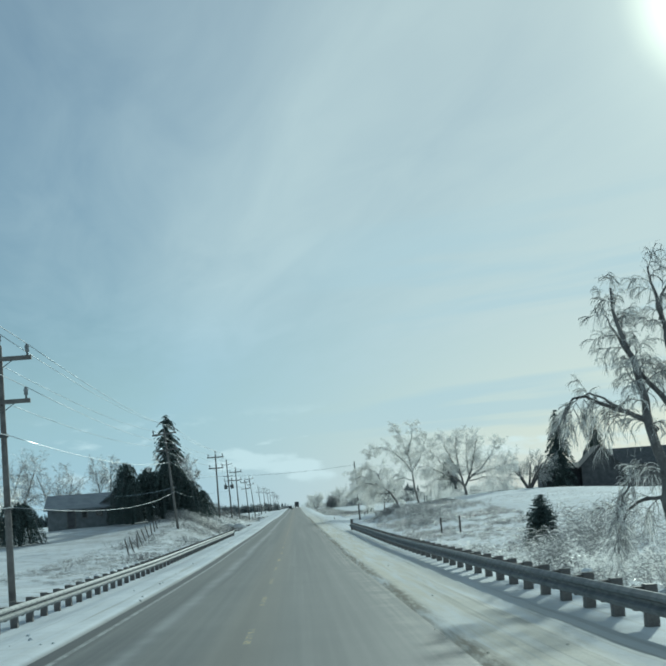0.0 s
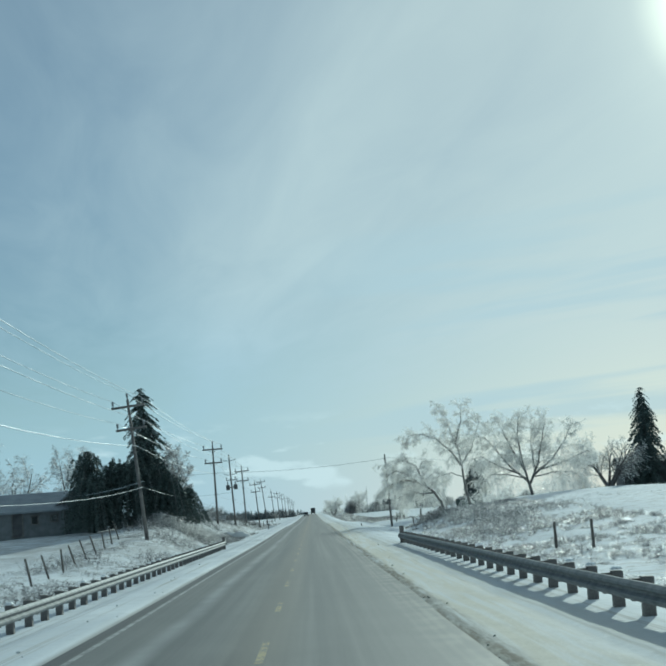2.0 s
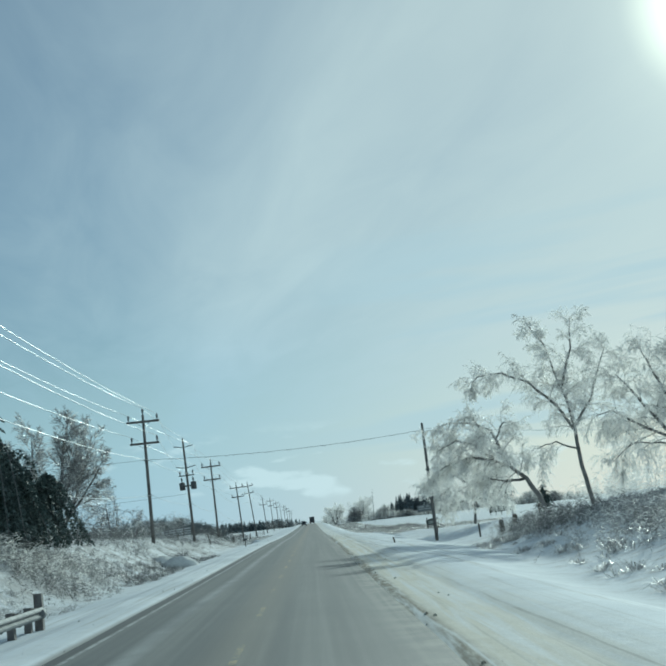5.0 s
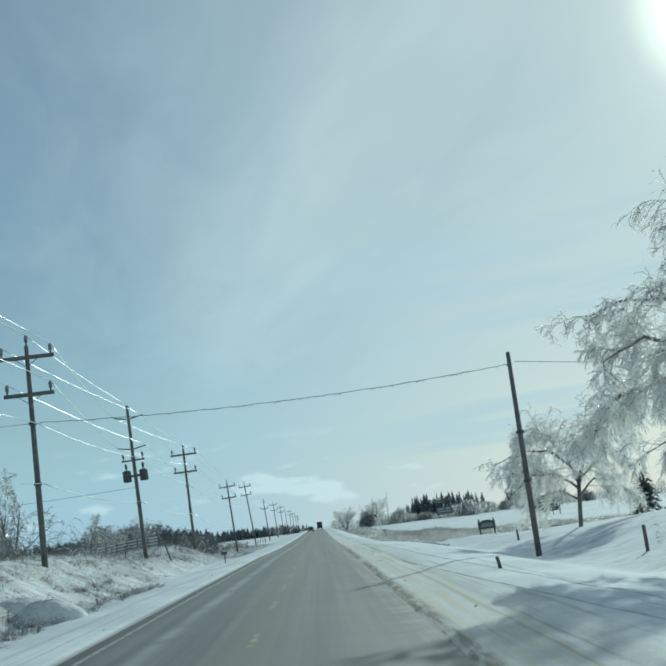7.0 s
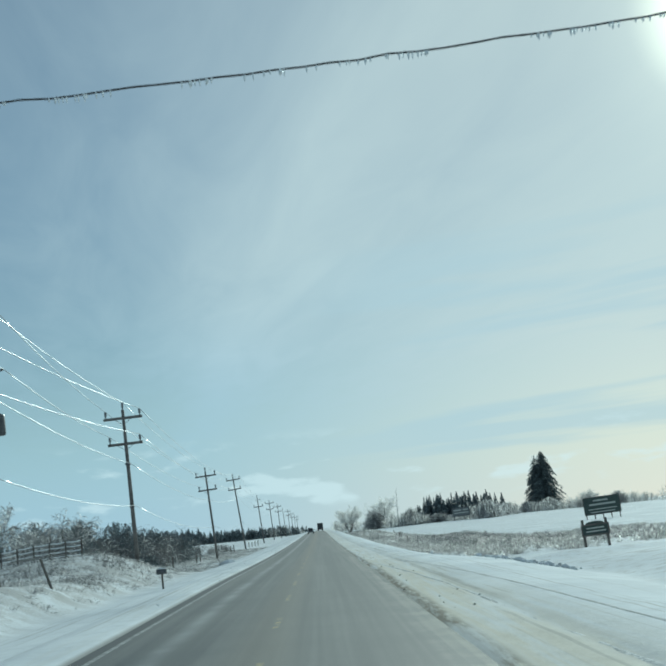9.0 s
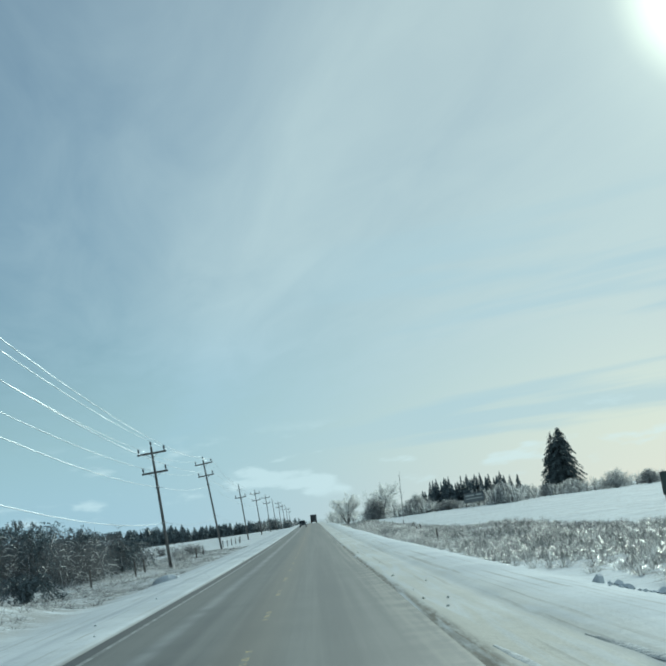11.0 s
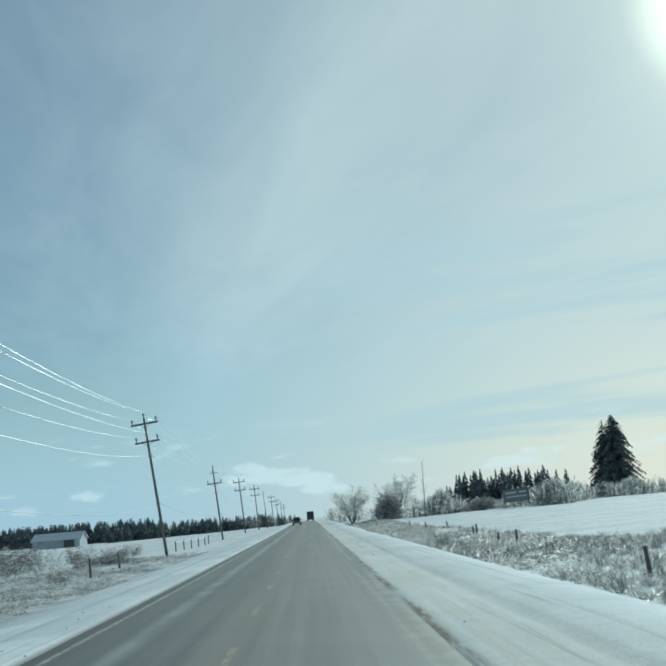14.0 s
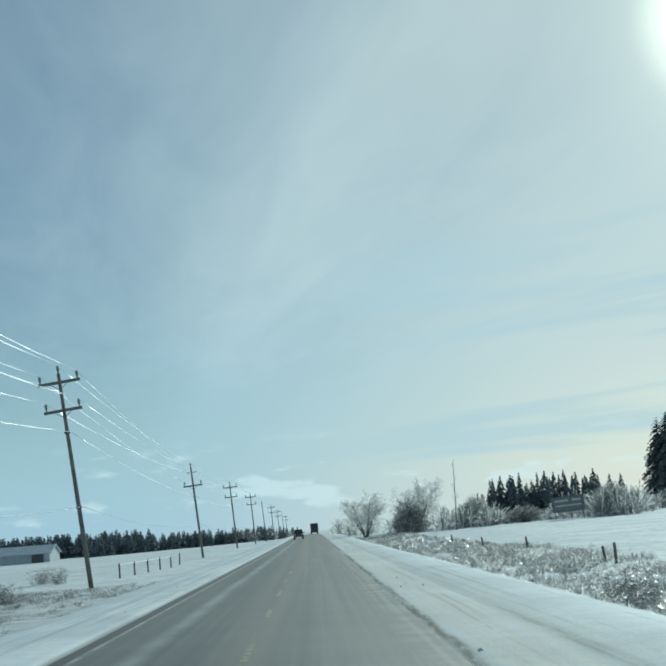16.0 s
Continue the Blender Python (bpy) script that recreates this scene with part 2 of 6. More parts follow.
def ice_shader(dark, pale, bright, rough=0.45):
    """Twigs or stems in a skin of ice: many grey, some (the share named bright) flashing white against the light."""
    def build(n):
        p = n.add("ShaderNodeTexCoord").outputs["Object"]
        isle = n.add("ShaderNodeNewGeometry").outputs["Random Per Island"]
        c = n.mix(n.ramp(n.noise(p, 1.1, 3.0), 0.3, 0.7), dark, pale)
        stem = n.add("ShaderNodeBsdfPrincipled", {"Base Color": c, "Roughness": rough, "Specular IOR Level": 0.6})
        thin = n.add("ShaderNodeBsdfTranslucent", {"Color": pale})
        skin = n.add("ShaderNodeBsdfTranslucent", {"Color": rgb(0.98, 0.97, 0.94)})
        gloss = n.add("ShaderNodeBsdfGlossy", {"Color": rgb(0.99, 0.98, 0.95), "Roughness": 0.45})
        dull = n.add("ShaderNodeMixShader", {0: 0.35, 1: stem.outputs[0], 2: thin.outputs[0]})
        lit = n.add("ShaderNodeMixShader", {0: 0.5, 1: skin.outputs[0], 2: gloss.outputs[0]})
        f = n.ramp(n.math("ADD", isle, n.math("MULTIPLY", n.math("SUBTRACT", n.noise(p, 0.8, 2.0), 0.5), 0.6)), 0.98 - bright, 1.02 - bright)
        return n.add("ShaderNodeMixShader", {0: f, 1: dull.outputs[0], 2: lit.outputs[0]}).outputs[0]
    return build


def clear_ice_shader(n):
    """White ice of uneven thickness on cable; it flashes where it mirrors the sun."""
    p = n.add("ShaderNodeNewGeometry").outputs["Position"]
    f = n.ramp(n.noise(p, 0.075, 3.0, 0.6), 0.30, 0.60, 0.5, 0.9)
    b = n.add("ShaderNodeBsdfPrincipled", {"Base Color": n.mix(f, rgb(0.24, 0.28, 0.31), rgb(0.46, 0.50, 0.53)), "Roughness": 0.2, "IOR": 1.31})
    g = n.add("ShaderNodeBsdfGlossy", {"Color": rgb(0.95, 0.97, 0.98), "Roughness": 0.27})
    return n.add("ShaderNodeMixShader", {0: n.math("MULTIPLY", f, 0.68), 1: b.outputs[0], 2: g.outputs[0]}).outputs[0]


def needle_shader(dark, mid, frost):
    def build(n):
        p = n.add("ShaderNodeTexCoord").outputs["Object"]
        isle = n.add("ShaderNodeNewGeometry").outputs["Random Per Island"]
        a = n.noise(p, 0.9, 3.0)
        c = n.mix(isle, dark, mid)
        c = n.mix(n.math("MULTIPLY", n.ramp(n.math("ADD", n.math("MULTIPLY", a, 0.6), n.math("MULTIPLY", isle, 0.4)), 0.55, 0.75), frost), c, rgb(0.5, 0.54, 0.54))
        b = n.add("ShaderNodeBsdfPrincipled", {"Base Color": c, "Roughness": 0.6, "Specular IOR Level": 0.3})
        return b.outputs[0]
    return build


SNOW = material("snow", snow_shader)
ASPHALT = material("asphalt", asphalt_shader)
WHITE_PAINT = material("white_road_paint", paint_shader(rgb(0.33, 0.34, 0.33), rgb(0.14, 0.145, 0.14)))
YELLOW_PAINT = material("yellow_road_paint", paint_shader(rgb(0.34, 0.28, 0.12), rgb(0.13, 0.13, 0.115), 0.38, 0.54))
SNOW_HEAP = plain("heaped_snow", rgb(0.76, 0.79, 0.81), rgb(0.86, 0.87, 0.88), 1.5, 0.55, bump=0.5, fine=9.0, distance=0.08, spec=0.1)
BARK = plain("bark", rgb(0.075, 0.07, 0.067), rgb(0.19, 0.185, 0.18), 3.0, 0.5, bump=0.5, fine=26.0, distance=0.02)
BIRCH_BARK = plain("birch_bark", rgb(0.10, 0.095, 0.09), rgb(0.26, 0.25, 0.24), 2.5, 0.45, bump=0.4, fine=22.0, distance=0.02)
ICY_TWIG = material("icy_twigs", ice_shader(rgb(0.18, 0.178, 0.17), rgb(0.66, 0.66, 0.65), 0.8))
ICY_MIX = material("icy_mixed_twigs", ice_shader(rgb(0.12, 0.115, 0.11), rgb(0.42, 0.425, 0.42), 0.40))
ICY_DARK = material("dark_icy_brush", ice_shader(rgb(0.05, 0.05, 0.05), rgb(0.19, 0.195, 0.2), 0.05))
ICY_GREY = material("icy_grey_twigs", ice_shader(rgb(0.10, 0.095, 0.09), rgb(0.34, 0.345, 0.35), 0.2))
ICY_GRASS = material("icy_grass", ice_shader(rgb(0.12, 0.115, 0.10), rgb(0.36, 0.36, 0.355), 0.22))
ICE = material("ice", clear_ice_shader)
NEEDLES = material("spruce_needles", needle_shader(rgb(0.040, 0.062, 0.056), rgb(0.10, 0.132, 0.122), 0.10))
# needle colour paled and blued to stand in for distance haze
NEEDLES_HAZED = material("haze_paled_spruce_needles", needle_shader(rgb(0.09, 0.115, 0.125), rgb(0.165, 0.20, 0.21), 0.2))
# weaker haze tint mixed into the needles of the hedge spruces
NEEDLES_SOFT_HAZE = material("lightly_hazed_spruce_needles", needle_shader(rgb(0.065, 0.084, 0.086), rgb(0.125, 0.15, 0.15), 0.2))
POLE_WOOD = plain("weathered_pole_wood", rgb(0.10, 0.095, 0.09), rgb(0.2, 0.19, 0.18), 2.0, 0.75, bump=0.5, fine=30.0, distance=0.01)
POST_WOOD = plain("fence_post_wood", rgb(0.07, 0.065, 0.06), rgb(0.17, 0.155, 0.14), 5.0, 0.8, bump=0.5, fine=40.0)
STEEL = plain("galvanised_steel", rgb(0.15, 0.16, 0.165), rgb(0.26, 0.27, 0.27), 2.5, 0.72, 0.2, 0.15, 30.0, spec=0.3)
DARK_STEEL = plain("dark_steel", rgb(0.07, 0.075, 0.08), rgb(0.13, 0.135, 0.14), 6.0, 0.5, 0.4, 0.1)
PORCELAIN = plain("insulator_porcelain", rgb(0.16, 0.17, 0.18), rgb(0.3, 0.32, 0.33), 9.0, 0.25, bump=0.0)
CABLE = plain("cable_sheath", rgb(0.03, 0.03, 0.03), rgb(0.07, 0.07, 0.07), 9.0, 0.4, bump=0.0)
WIRE = plain("weathered_aluminium_wire", rgb(0.20, 0.22, 0.24), rgb(0.30, 0.33, 0.35), 3.0, 0.55, 0.3, 0.0)
SIDING = plain("grey_siding", rgb(0.13, 0.14, 0.145), rgb(0.20, 0.21, 0.215), 2.0, 0.7, bump=0.2)
DARK_SIDING = plain("dark_barn_boards", rgb(0.06, 0.062, 0.065), rgb(0.11, 0.11, 0.112), 2.0, 0.75, bump=0.3)
PALE_SIDING = plain("pale_barn_sheet", rgb(0.33, 0.37, 0.42), rgb(0.42, 0.46, 0.5), 1.0, 0.5, bump=0.1)
ROOF_METAL = plain("grey_roof_sheet", rgb(0.16, 0.18, 0.2), rgb(0.25, 0.27, 0.29), 1.2, 0.45, 0.2, 0.1)
DARK_ROOF = plain("dark_shingles", rgb(0.055, 0.06, 0.065), rgb(0.1, 0.105, 0.11), 3.0, 0.8, bump=0.3)
GLASS_DARK = plain("dark_window_glass", rgb(0.015, 0.018, 0.02), rgb(0.03, 0.034, 0.036), 2.0, 0.08, bump=0.0, spec=0.8)
SIGN_GREEN = plain("dark_green_sign_paint", rgb(0.035, 0.055, 0.05), rgb(0.06, 0.085, 0.075), 3.0, 0.5, bump=0.05)
SIGN_PALE = plain("pale_sign_paint", rgb(0.4, 0.41, 0.38), rgb(0.55, 0.55, 0.5), 6.0, 0.5, bump=0.0)
BLACK_PAINT = plain("black_car_paint", rgb(0.012, 0.013, 0.015), rgb(0.022, 0.024, 0.026), 3.0, 0.22, bump=0.0, spec=0.7)
RUBBER = plain("tyre_rubber", rgb(0.018, 0.018, 0.018), rgb(0.035, 0.035, 0.035), 9.0, 0.8, bump=0.1)
TRUCK_GREY = plain("dark_truck_box", rgb(0.035, 0.04, 0.045), rgb(0.06, 0.065, 0.07), 1.5, 0.5, bump=0.05)
LAMP_RED = plain("red_lamp_glass", rgb(0.25, 0.02, 0.015), rgb(0.4, 0.04, 0.03), 9.0, 0.2, bump=0.0)
LAMP_CLEAR = plain("clear_lamp_glass", rgb(0.55, 0.56, 0.55), rgb(0.75, 0.76, 0.75), 9.0, 0.12, bump=0.0, spec=0.8)


# ---------------------------------------------------------------- mesh helpers
class Shape:
    """Collects vertices and faces, with a material number for each face."""

    def __init__(self):
        self.v, self.f, self.m = [], [], []

    def poly(self, pts, mat=0):
        k = len(self.v)
        self.v.extend(pts)
        self.f.append(tuple(range(k, k + len(pts))))
        self.m.append(mat)

    def box(self, c, s, mat=0, turn=None, taper=1.0):
        """A box round c with sizes s; taper narrows its top."""
        k = len(self.v)
        for z in (-0.5, 0.5):
            q = 1.0 if z < 0 else taper
            for x, y in ((-0.5, -0.5), (0.5, -0.5), (0.5, 0.5), (-0.5, 0.5)):
                p = Vector((x * s[0] * q, y * s[1] * q, z * s[2]))
                if turn is not None:
                    p = turn @ p
                self.v.append(tuple(p + Vector(c)))
        for q in ((3, 2, 1, 0), (4, 5, 6, 7), (0, 1, 5, 4), (1, 2, 6, 5), (2, 3, 7, 6), (3, 0, 4, 7)):
            self.f.append(tuple(k + i for i in q))
            self.m.append(mat)

    def tube(self, pts, radii, sides=6, mat=0, cap=True):
        k = len(self.v)
        n = len(pts)
        up = Vector((0.31, 0.87, 0.38))
        for i, p in enumerate(pts):
            p = Vector(p)
            d = Vector(pts[min(i + 1, n - 1)]) - Vector(pts[max(i - 1, 0)])
            if d.length < 1e-9:
                d = Vector((0, 0, 1))
            d.normalize()
            a = d.cross(up)
            if a.length < 1e-3:
                a = d.cross(Vector((1, 0, 0)))
            a.normalize()
            b = d.cross(a)
            for j in range(sides):
                w = 2 * math.pi * j / sides
                q = p + (a * math.cos(w) + b * math.sin(w)) * radii[i]
                self.v.append((q.x, q.y, q.z))
        for i in range(n - 1):
            for j in range(sides):
                j2 = (j + 1) % sides
                self.f.append((k + i * sides + j, k + i * sides + j2, k + (i + 1) * sides + j2, k + (i + 1) * sides + j))
                self.m.append(mat)
        if cap:
            self.f.append(tuple(k + j for j in reversed(range(sides))))
            self.f.append(tuple(k + (n - 1) * sides + j for j in range(sides)))
            self.m.extend((mat, mat))

    def blade(self, a, b, width, mat=0, bend=None):
        """A slim leaf-like strip from a to b."""
        a, b = Vector(a), Vector(b)
        d = (b - a)
        s = d.cross(Vector((random.uniform(-1, 1), random.uniform(-1, 1), random.uniform(-0.3, 1))))
        if s.length < 1e-6:
            return
        s = s.normalized() * width * 0.5
        m = (a + b) / 2 + (bend if bend is not None else Vector((0, 0, 0)))
        self.poly([tuple(a), tuple(m + s), tuple(b), tuple(m - s)], mat)

    def ribbon(self, pts, widths, mat=0):
        """A thin strip along points, turned at random about its run."""
        k, n = len(self.v), len(pts)
        s = Vector((random.uniform(-1, 1), random.uniform(-1, 1), random.uniform(-0.4, 0.4)))
        for i, p in enumerate(pts):
            d = pts[min(i + 1, n - 1)] - pts[max(i - 1, 0)]
            a = d.cross(s)
            a = a.normalized() * widths[i] * 0.5 if a.length > 1e-6 else Vector((widths[i] * 0.5, 0, 0))
            self.v.append(tuple(p + a)), self.v.append(tuple(p - a))
        for i in range(n - 1):
            self.f.append((k + 2 * i, k + 2 * i + 1, k + 2 * i + 3, k + 2 * i + 2))
            self.m.append(mat)

    def mesh(self, name, mats, smooth=False):
        me = bpy.data.meshes.new(name)
        me.from_pydata(self.v, [], self.f)
        for m in mats:
            me.materials.append(m)
        if len(mats) > 1:
            me.polygons.foreach_set("material_index", self.m)
        if smooth:
            me.polygons.foreach_set("use_smooth", [True] * len(self.f))
        me.update()
        return me


def part(name, shape, mat, parent=None, label="", smooth=False):
    """Links a shape as one mesh object under a thing or a part."""
    mats = mat if isinstance(mat, (list, tuple)) else [mat]
    ob = new(name, shape.mesh(name, mats, smooth))
    if parent is not None:
        ob.parent = parent
    return tagged(ob, label)


def thing(name, label, category, group="", at=None, kind=""):
    ob = tagged(new(name), label, category, group, kind)
    if at is not None:
        ob.matrix_basis = at
    return ob


def boxes(*rows, turn=None):
    s = Shape()
    for c, d in rows:
        s.box(c, d, 0, turn)
    return s


# ---------------------------------------------------------------- the lie of the land
# The plan of the things beside the road is drawn in units of 1.4 m from a datum of its own;
# settle(), at the end, brings it to metres and to the road. Road, ground, rails and vehicles are in metres.
UNIT, SHIFT_X, SHIFT_Z = 1.4, -0.48, -0.64
PROFILE_Y = (-400, -60, 0, 22, 44, 66, 100, 137, 161, 184, 207, 268, 280, 303, 327, 352, 375, 437, 507, 607, 677, 850, 1000, 1400, 4200)
PROFILE_Z = (8.0, 3.2, 2.01, 1.61, 1.355, 1.12, 0.96, 0.76, 0.67, 0.60, 0.567, 0.385, 0.286, 0.146, 0.02, -0.06, -0.14, -0.26, -0.36, -0.41, -0.41, -0.8, -2.0, -5.0, -12.0)
_yy = np.arange(-400, 4200, 4.0)
_zz = np.interp(_yy, PROFILE_Y, PROFILE_Z)
_ker = np.exp(-np.linspace(-2, 2, 9) ** 2)
_zz = np.convolve(np.pad(_zz, 4, mode="edge"), _ker / _ker.sum(), mode="valid")


def road_z(y):
    return np.interp(y, _yy, _zz)


def smooth01(t):
    t = np.clip(t, 0.0, 1.0)
    return t * t * (3 - 2 * t)


# broad swells of the land: centre x, y, reach in x and y, height over the road
SWELLS = ((22, 132, 16, 48, 2.05), (44, 160, 20, 50, 1.3), (13, 48, 9, 18, -0.7), (58, 470, 45, 90, 0.9), (28, 420, 22, 60, 0.3),
          (-18, 135, 14, 34, 1.7), (-8.5, 132, 4.5, 40, 1.0), (-8.5, 174, 4, 18, 1.1), (-70, 580, 60, 150, -0.8), (26, 285, 14, 30, 0.3),
          (10.0, 153, 4, 14, -0.75), (-10.2, 210, 8, 15, 1.6), (-6.3, 188, 1.3, 13, 1.2), (-6.6, 249, 1.4, 2.4, 0.4), (8.6, 195, 2.6, 1.8, 0.3))


def fbm(x, y, scale, seed):
    """Soft value noise over arrays, from a few sines of unrelated pitch."""
    r = np.random.RandomState(seed)
    out = np.zeros_like(x)
    for k in range(9):
        a, ph = r.uniform(0, 2 * np.pi, 2)
        fr = scale * (0.5 + 0.33 * k)
        out += np.sin((x * np.cos(a) + y * np.sin(a)) * fr + ph + 1.3 * np.sin(fr * 0.4 * (x * np.sin(a) - y * np.cos(a)) + ph)) / (1 + 0.35 * k)
    return out / 4.0


def land_z(x, y):
    """Height of the snow, x and y in metres."""
    x, y = np.asarray(x, float), np.asarray(y, float)
    base = road_z(y)
    u = np.abs(x)
    px, py = (x - SHIFT_X) / UNIT, y / UNIT
    pu = np.abs(px)
    rise = np.where(x < 0, smooth01((pu - 4.3) / 5.2), smooth01((pu - 5.5) / 6.5))
    z = np.zeros_like(base + x)
    for cx, cy, rx, ry, h in SWELLS:
        z = z + h * np.exp(-((px - cx) / rx) ** 2 - ((py - cy) / ry) ** 2)
    land = UNIT * (z * rise + 0.1 * fbm(px, py, 0.35, 7) * rise) - 0.75 + 0.4 * smooth01((u - 40) / 80) + np.where(x > 0, 0.62, 0.0) * smooth01((y - 150) / 25) * smooth01((292 - y) / 25) * smooth01((11.2 - u) / 3.0)
    # the ploughed shoulder, flat from the asphalt to the rails
    edge = np.where(x < 0, 3.46, 3.13) + 0.06 * fbm(x * 0 + np.sign(x) * 7, y, 0.2, 3) 
    shoulder = -0.10 + 0.115 * smooth01((u - edge + 0.12) / 0.4) + np.where(x < 0, -0.27 * smooth01((u - 4.6) / 1.4), 0.09 * smooth01((u - 4.2) / 1.6))
    shoulder = shoulder + 0.03 * np.exp(-((u - 4.8) / 0.8) ** 2) * fbm(x, y, 4.0, 9) - 0.04 * np.exp(-((x - 4.75 - 0.12 * fbm(x * 0, y, 0.07, 2)) / 0.12) ** 2)
    k = smooth01((u - 6.1) / 3.6)
    out = shoulder * (1 - k) + land * k + smooth01((u - 5.2) / 3) * (0.05 * fbm(x, y, 1.4, 5) + 0.025 * fbm(x, y, 3.6, 6))
    return base + out + smooth01((u - 200) / 1200) * 8.0 * (0.4 + fbm(x, y, 0.003, 8) * 0.6)


def ground_z(x, y):
    """Height of the snow in the plan's units."""
    x, y = np.asarray(x, float), np.asarray(y, float)
    return (land_z(x * UNIT + SHIFT_X, y * UNIT) - SHIFT_Z) / UNIT


def gz(x, y):
    return float(ground_z(np.array([x]), np.array([y]))[0])


def grid_mesh(name, xs, ys, zf, mat, smooth=True):
    gx, gy = np.meshgrid(xs, ys)
    z = zf(gx, gy)
    v = np.column_stack((gx.ravel(), gy.ravel(), z.ravel()))
    nx, ny = len(xs), len(ys)
    i = np.arange(nx * ny).reshape(ny, nx)
    f = np.column_stack((i[:-1, :-1].ravel(), i[:-1, 1:].ravel(), i[1:, 1:].ravel(), i[1:, :-1].ravel()))
    me = bpy.data.meshes.new(name)
    me.vertices.add(len(v))
    me.vertices.foreach_set("co", v.ravel())
    me.loops.add(len(f) * 4)
    me.loops.foreach_set("vertex_index", f.ravel())
    me.polygons.add(len(f))
    me.polygons.foreach_set("loop_start", np.arange(len(f)) * 4)
    me.polygons.foreach_set("use_smooth", np.ones(len(f), bool))
    me.materials.append(mat)
    me.update(calc_edges=True)
    me.validate()
    return new(name, me)


def steps(*rows):
    """Numbers from a to b by a step, for each row, without doubles."""
    out = []
    for a, b, s in rows:
        out.extend(np.arange(a, b - 1e-6, s))
    return np.array(out)


near_x = steps((6.0, 13.0, 0.5), (13.0, 34.0, 1.0), (34.0, 84.0, 2.8), (84, 190, 8), (190, 500, 30), (500, 1400, 110), (1400, 4001, 420))
edge_x = steps((2.9, 4.2, 0.125), (4.2, 6.0, 0.15))
xs = np.concatenate((-near_x[::-1], -edge_x[::-1], [-1.5, 1.5], edge_x, near_x))
ys = steps((-300, -20, 14), (-20, 460, 1.3), (460, 860, 4.0), (860, 1400, 18), (1400, 2600, 80), (2600, 4601, 240))
ground = tagged(grid_mesh("ground", xs, ys, land_z, SNOW), "snow-covered verges, fields and ditches beside the road", "ground", kind="structure")


def crown_z(x, y):
    return road_z(y) - 0.015 * np.abs(x)


road = tagged(grid_mesh("road", steps((-3.9, 3.91, 0.3)), steps((-300, 0, 20), (0, 1400, 3.0)), crown_z, ASPHALT),
              "grey salt-stained asphalt road with two lanes", "road", kind="structure")


def painted(name, x0, x1, y0, y1, mat, step=3.0, wob=0.0, seed=1):
    yy = np.append(np.arange(y0, y1 - 1e-3, step), y1)
    xx = np.array([x0, x1])
    ob = grid_mesh(name, xx, yy, lambda x, y: crown_z(x, y) + 0.004, mat)
    ob.parent = road
    return ob


painted("edge_line", -3.18, -3.06, -60, 1200, WHITE_PAINT)
for k in range(62):
    y0 = 2.0 + 10.1 * k
    painted("centre_dash", -0.06, 0.06, y0, y0 + 3.3, YELLOW_PAINT, 1.0)


# ---------------------------------------------------------------- guard rails
def w_beam(length):
    """A section of W-beam, along y, its face towards +x."""
    prof = ((0.00, -0.155), (0.02, -0.15), (0.075, -0.10), (0.08, -0.06), (0.015, -0.02), (0.015, 0.02), (0.08, 0.06), (0.075, 0.10), (0.02, 0.15), (0.00, 0.155))
    s = Shape()
    for a, b in zip(prof[:-1], prof[1:]):
        for off, flip in ((0.0, False), (-0.006, True)):
            q = [(a[0] + off, 0, a[1]), (a[0] + off, length, a[1]), (b[0] + off, length, b[1]), (b[0] + off, 0, b[1])]
            s.poly(q[::-1] if flip else q)
    return s


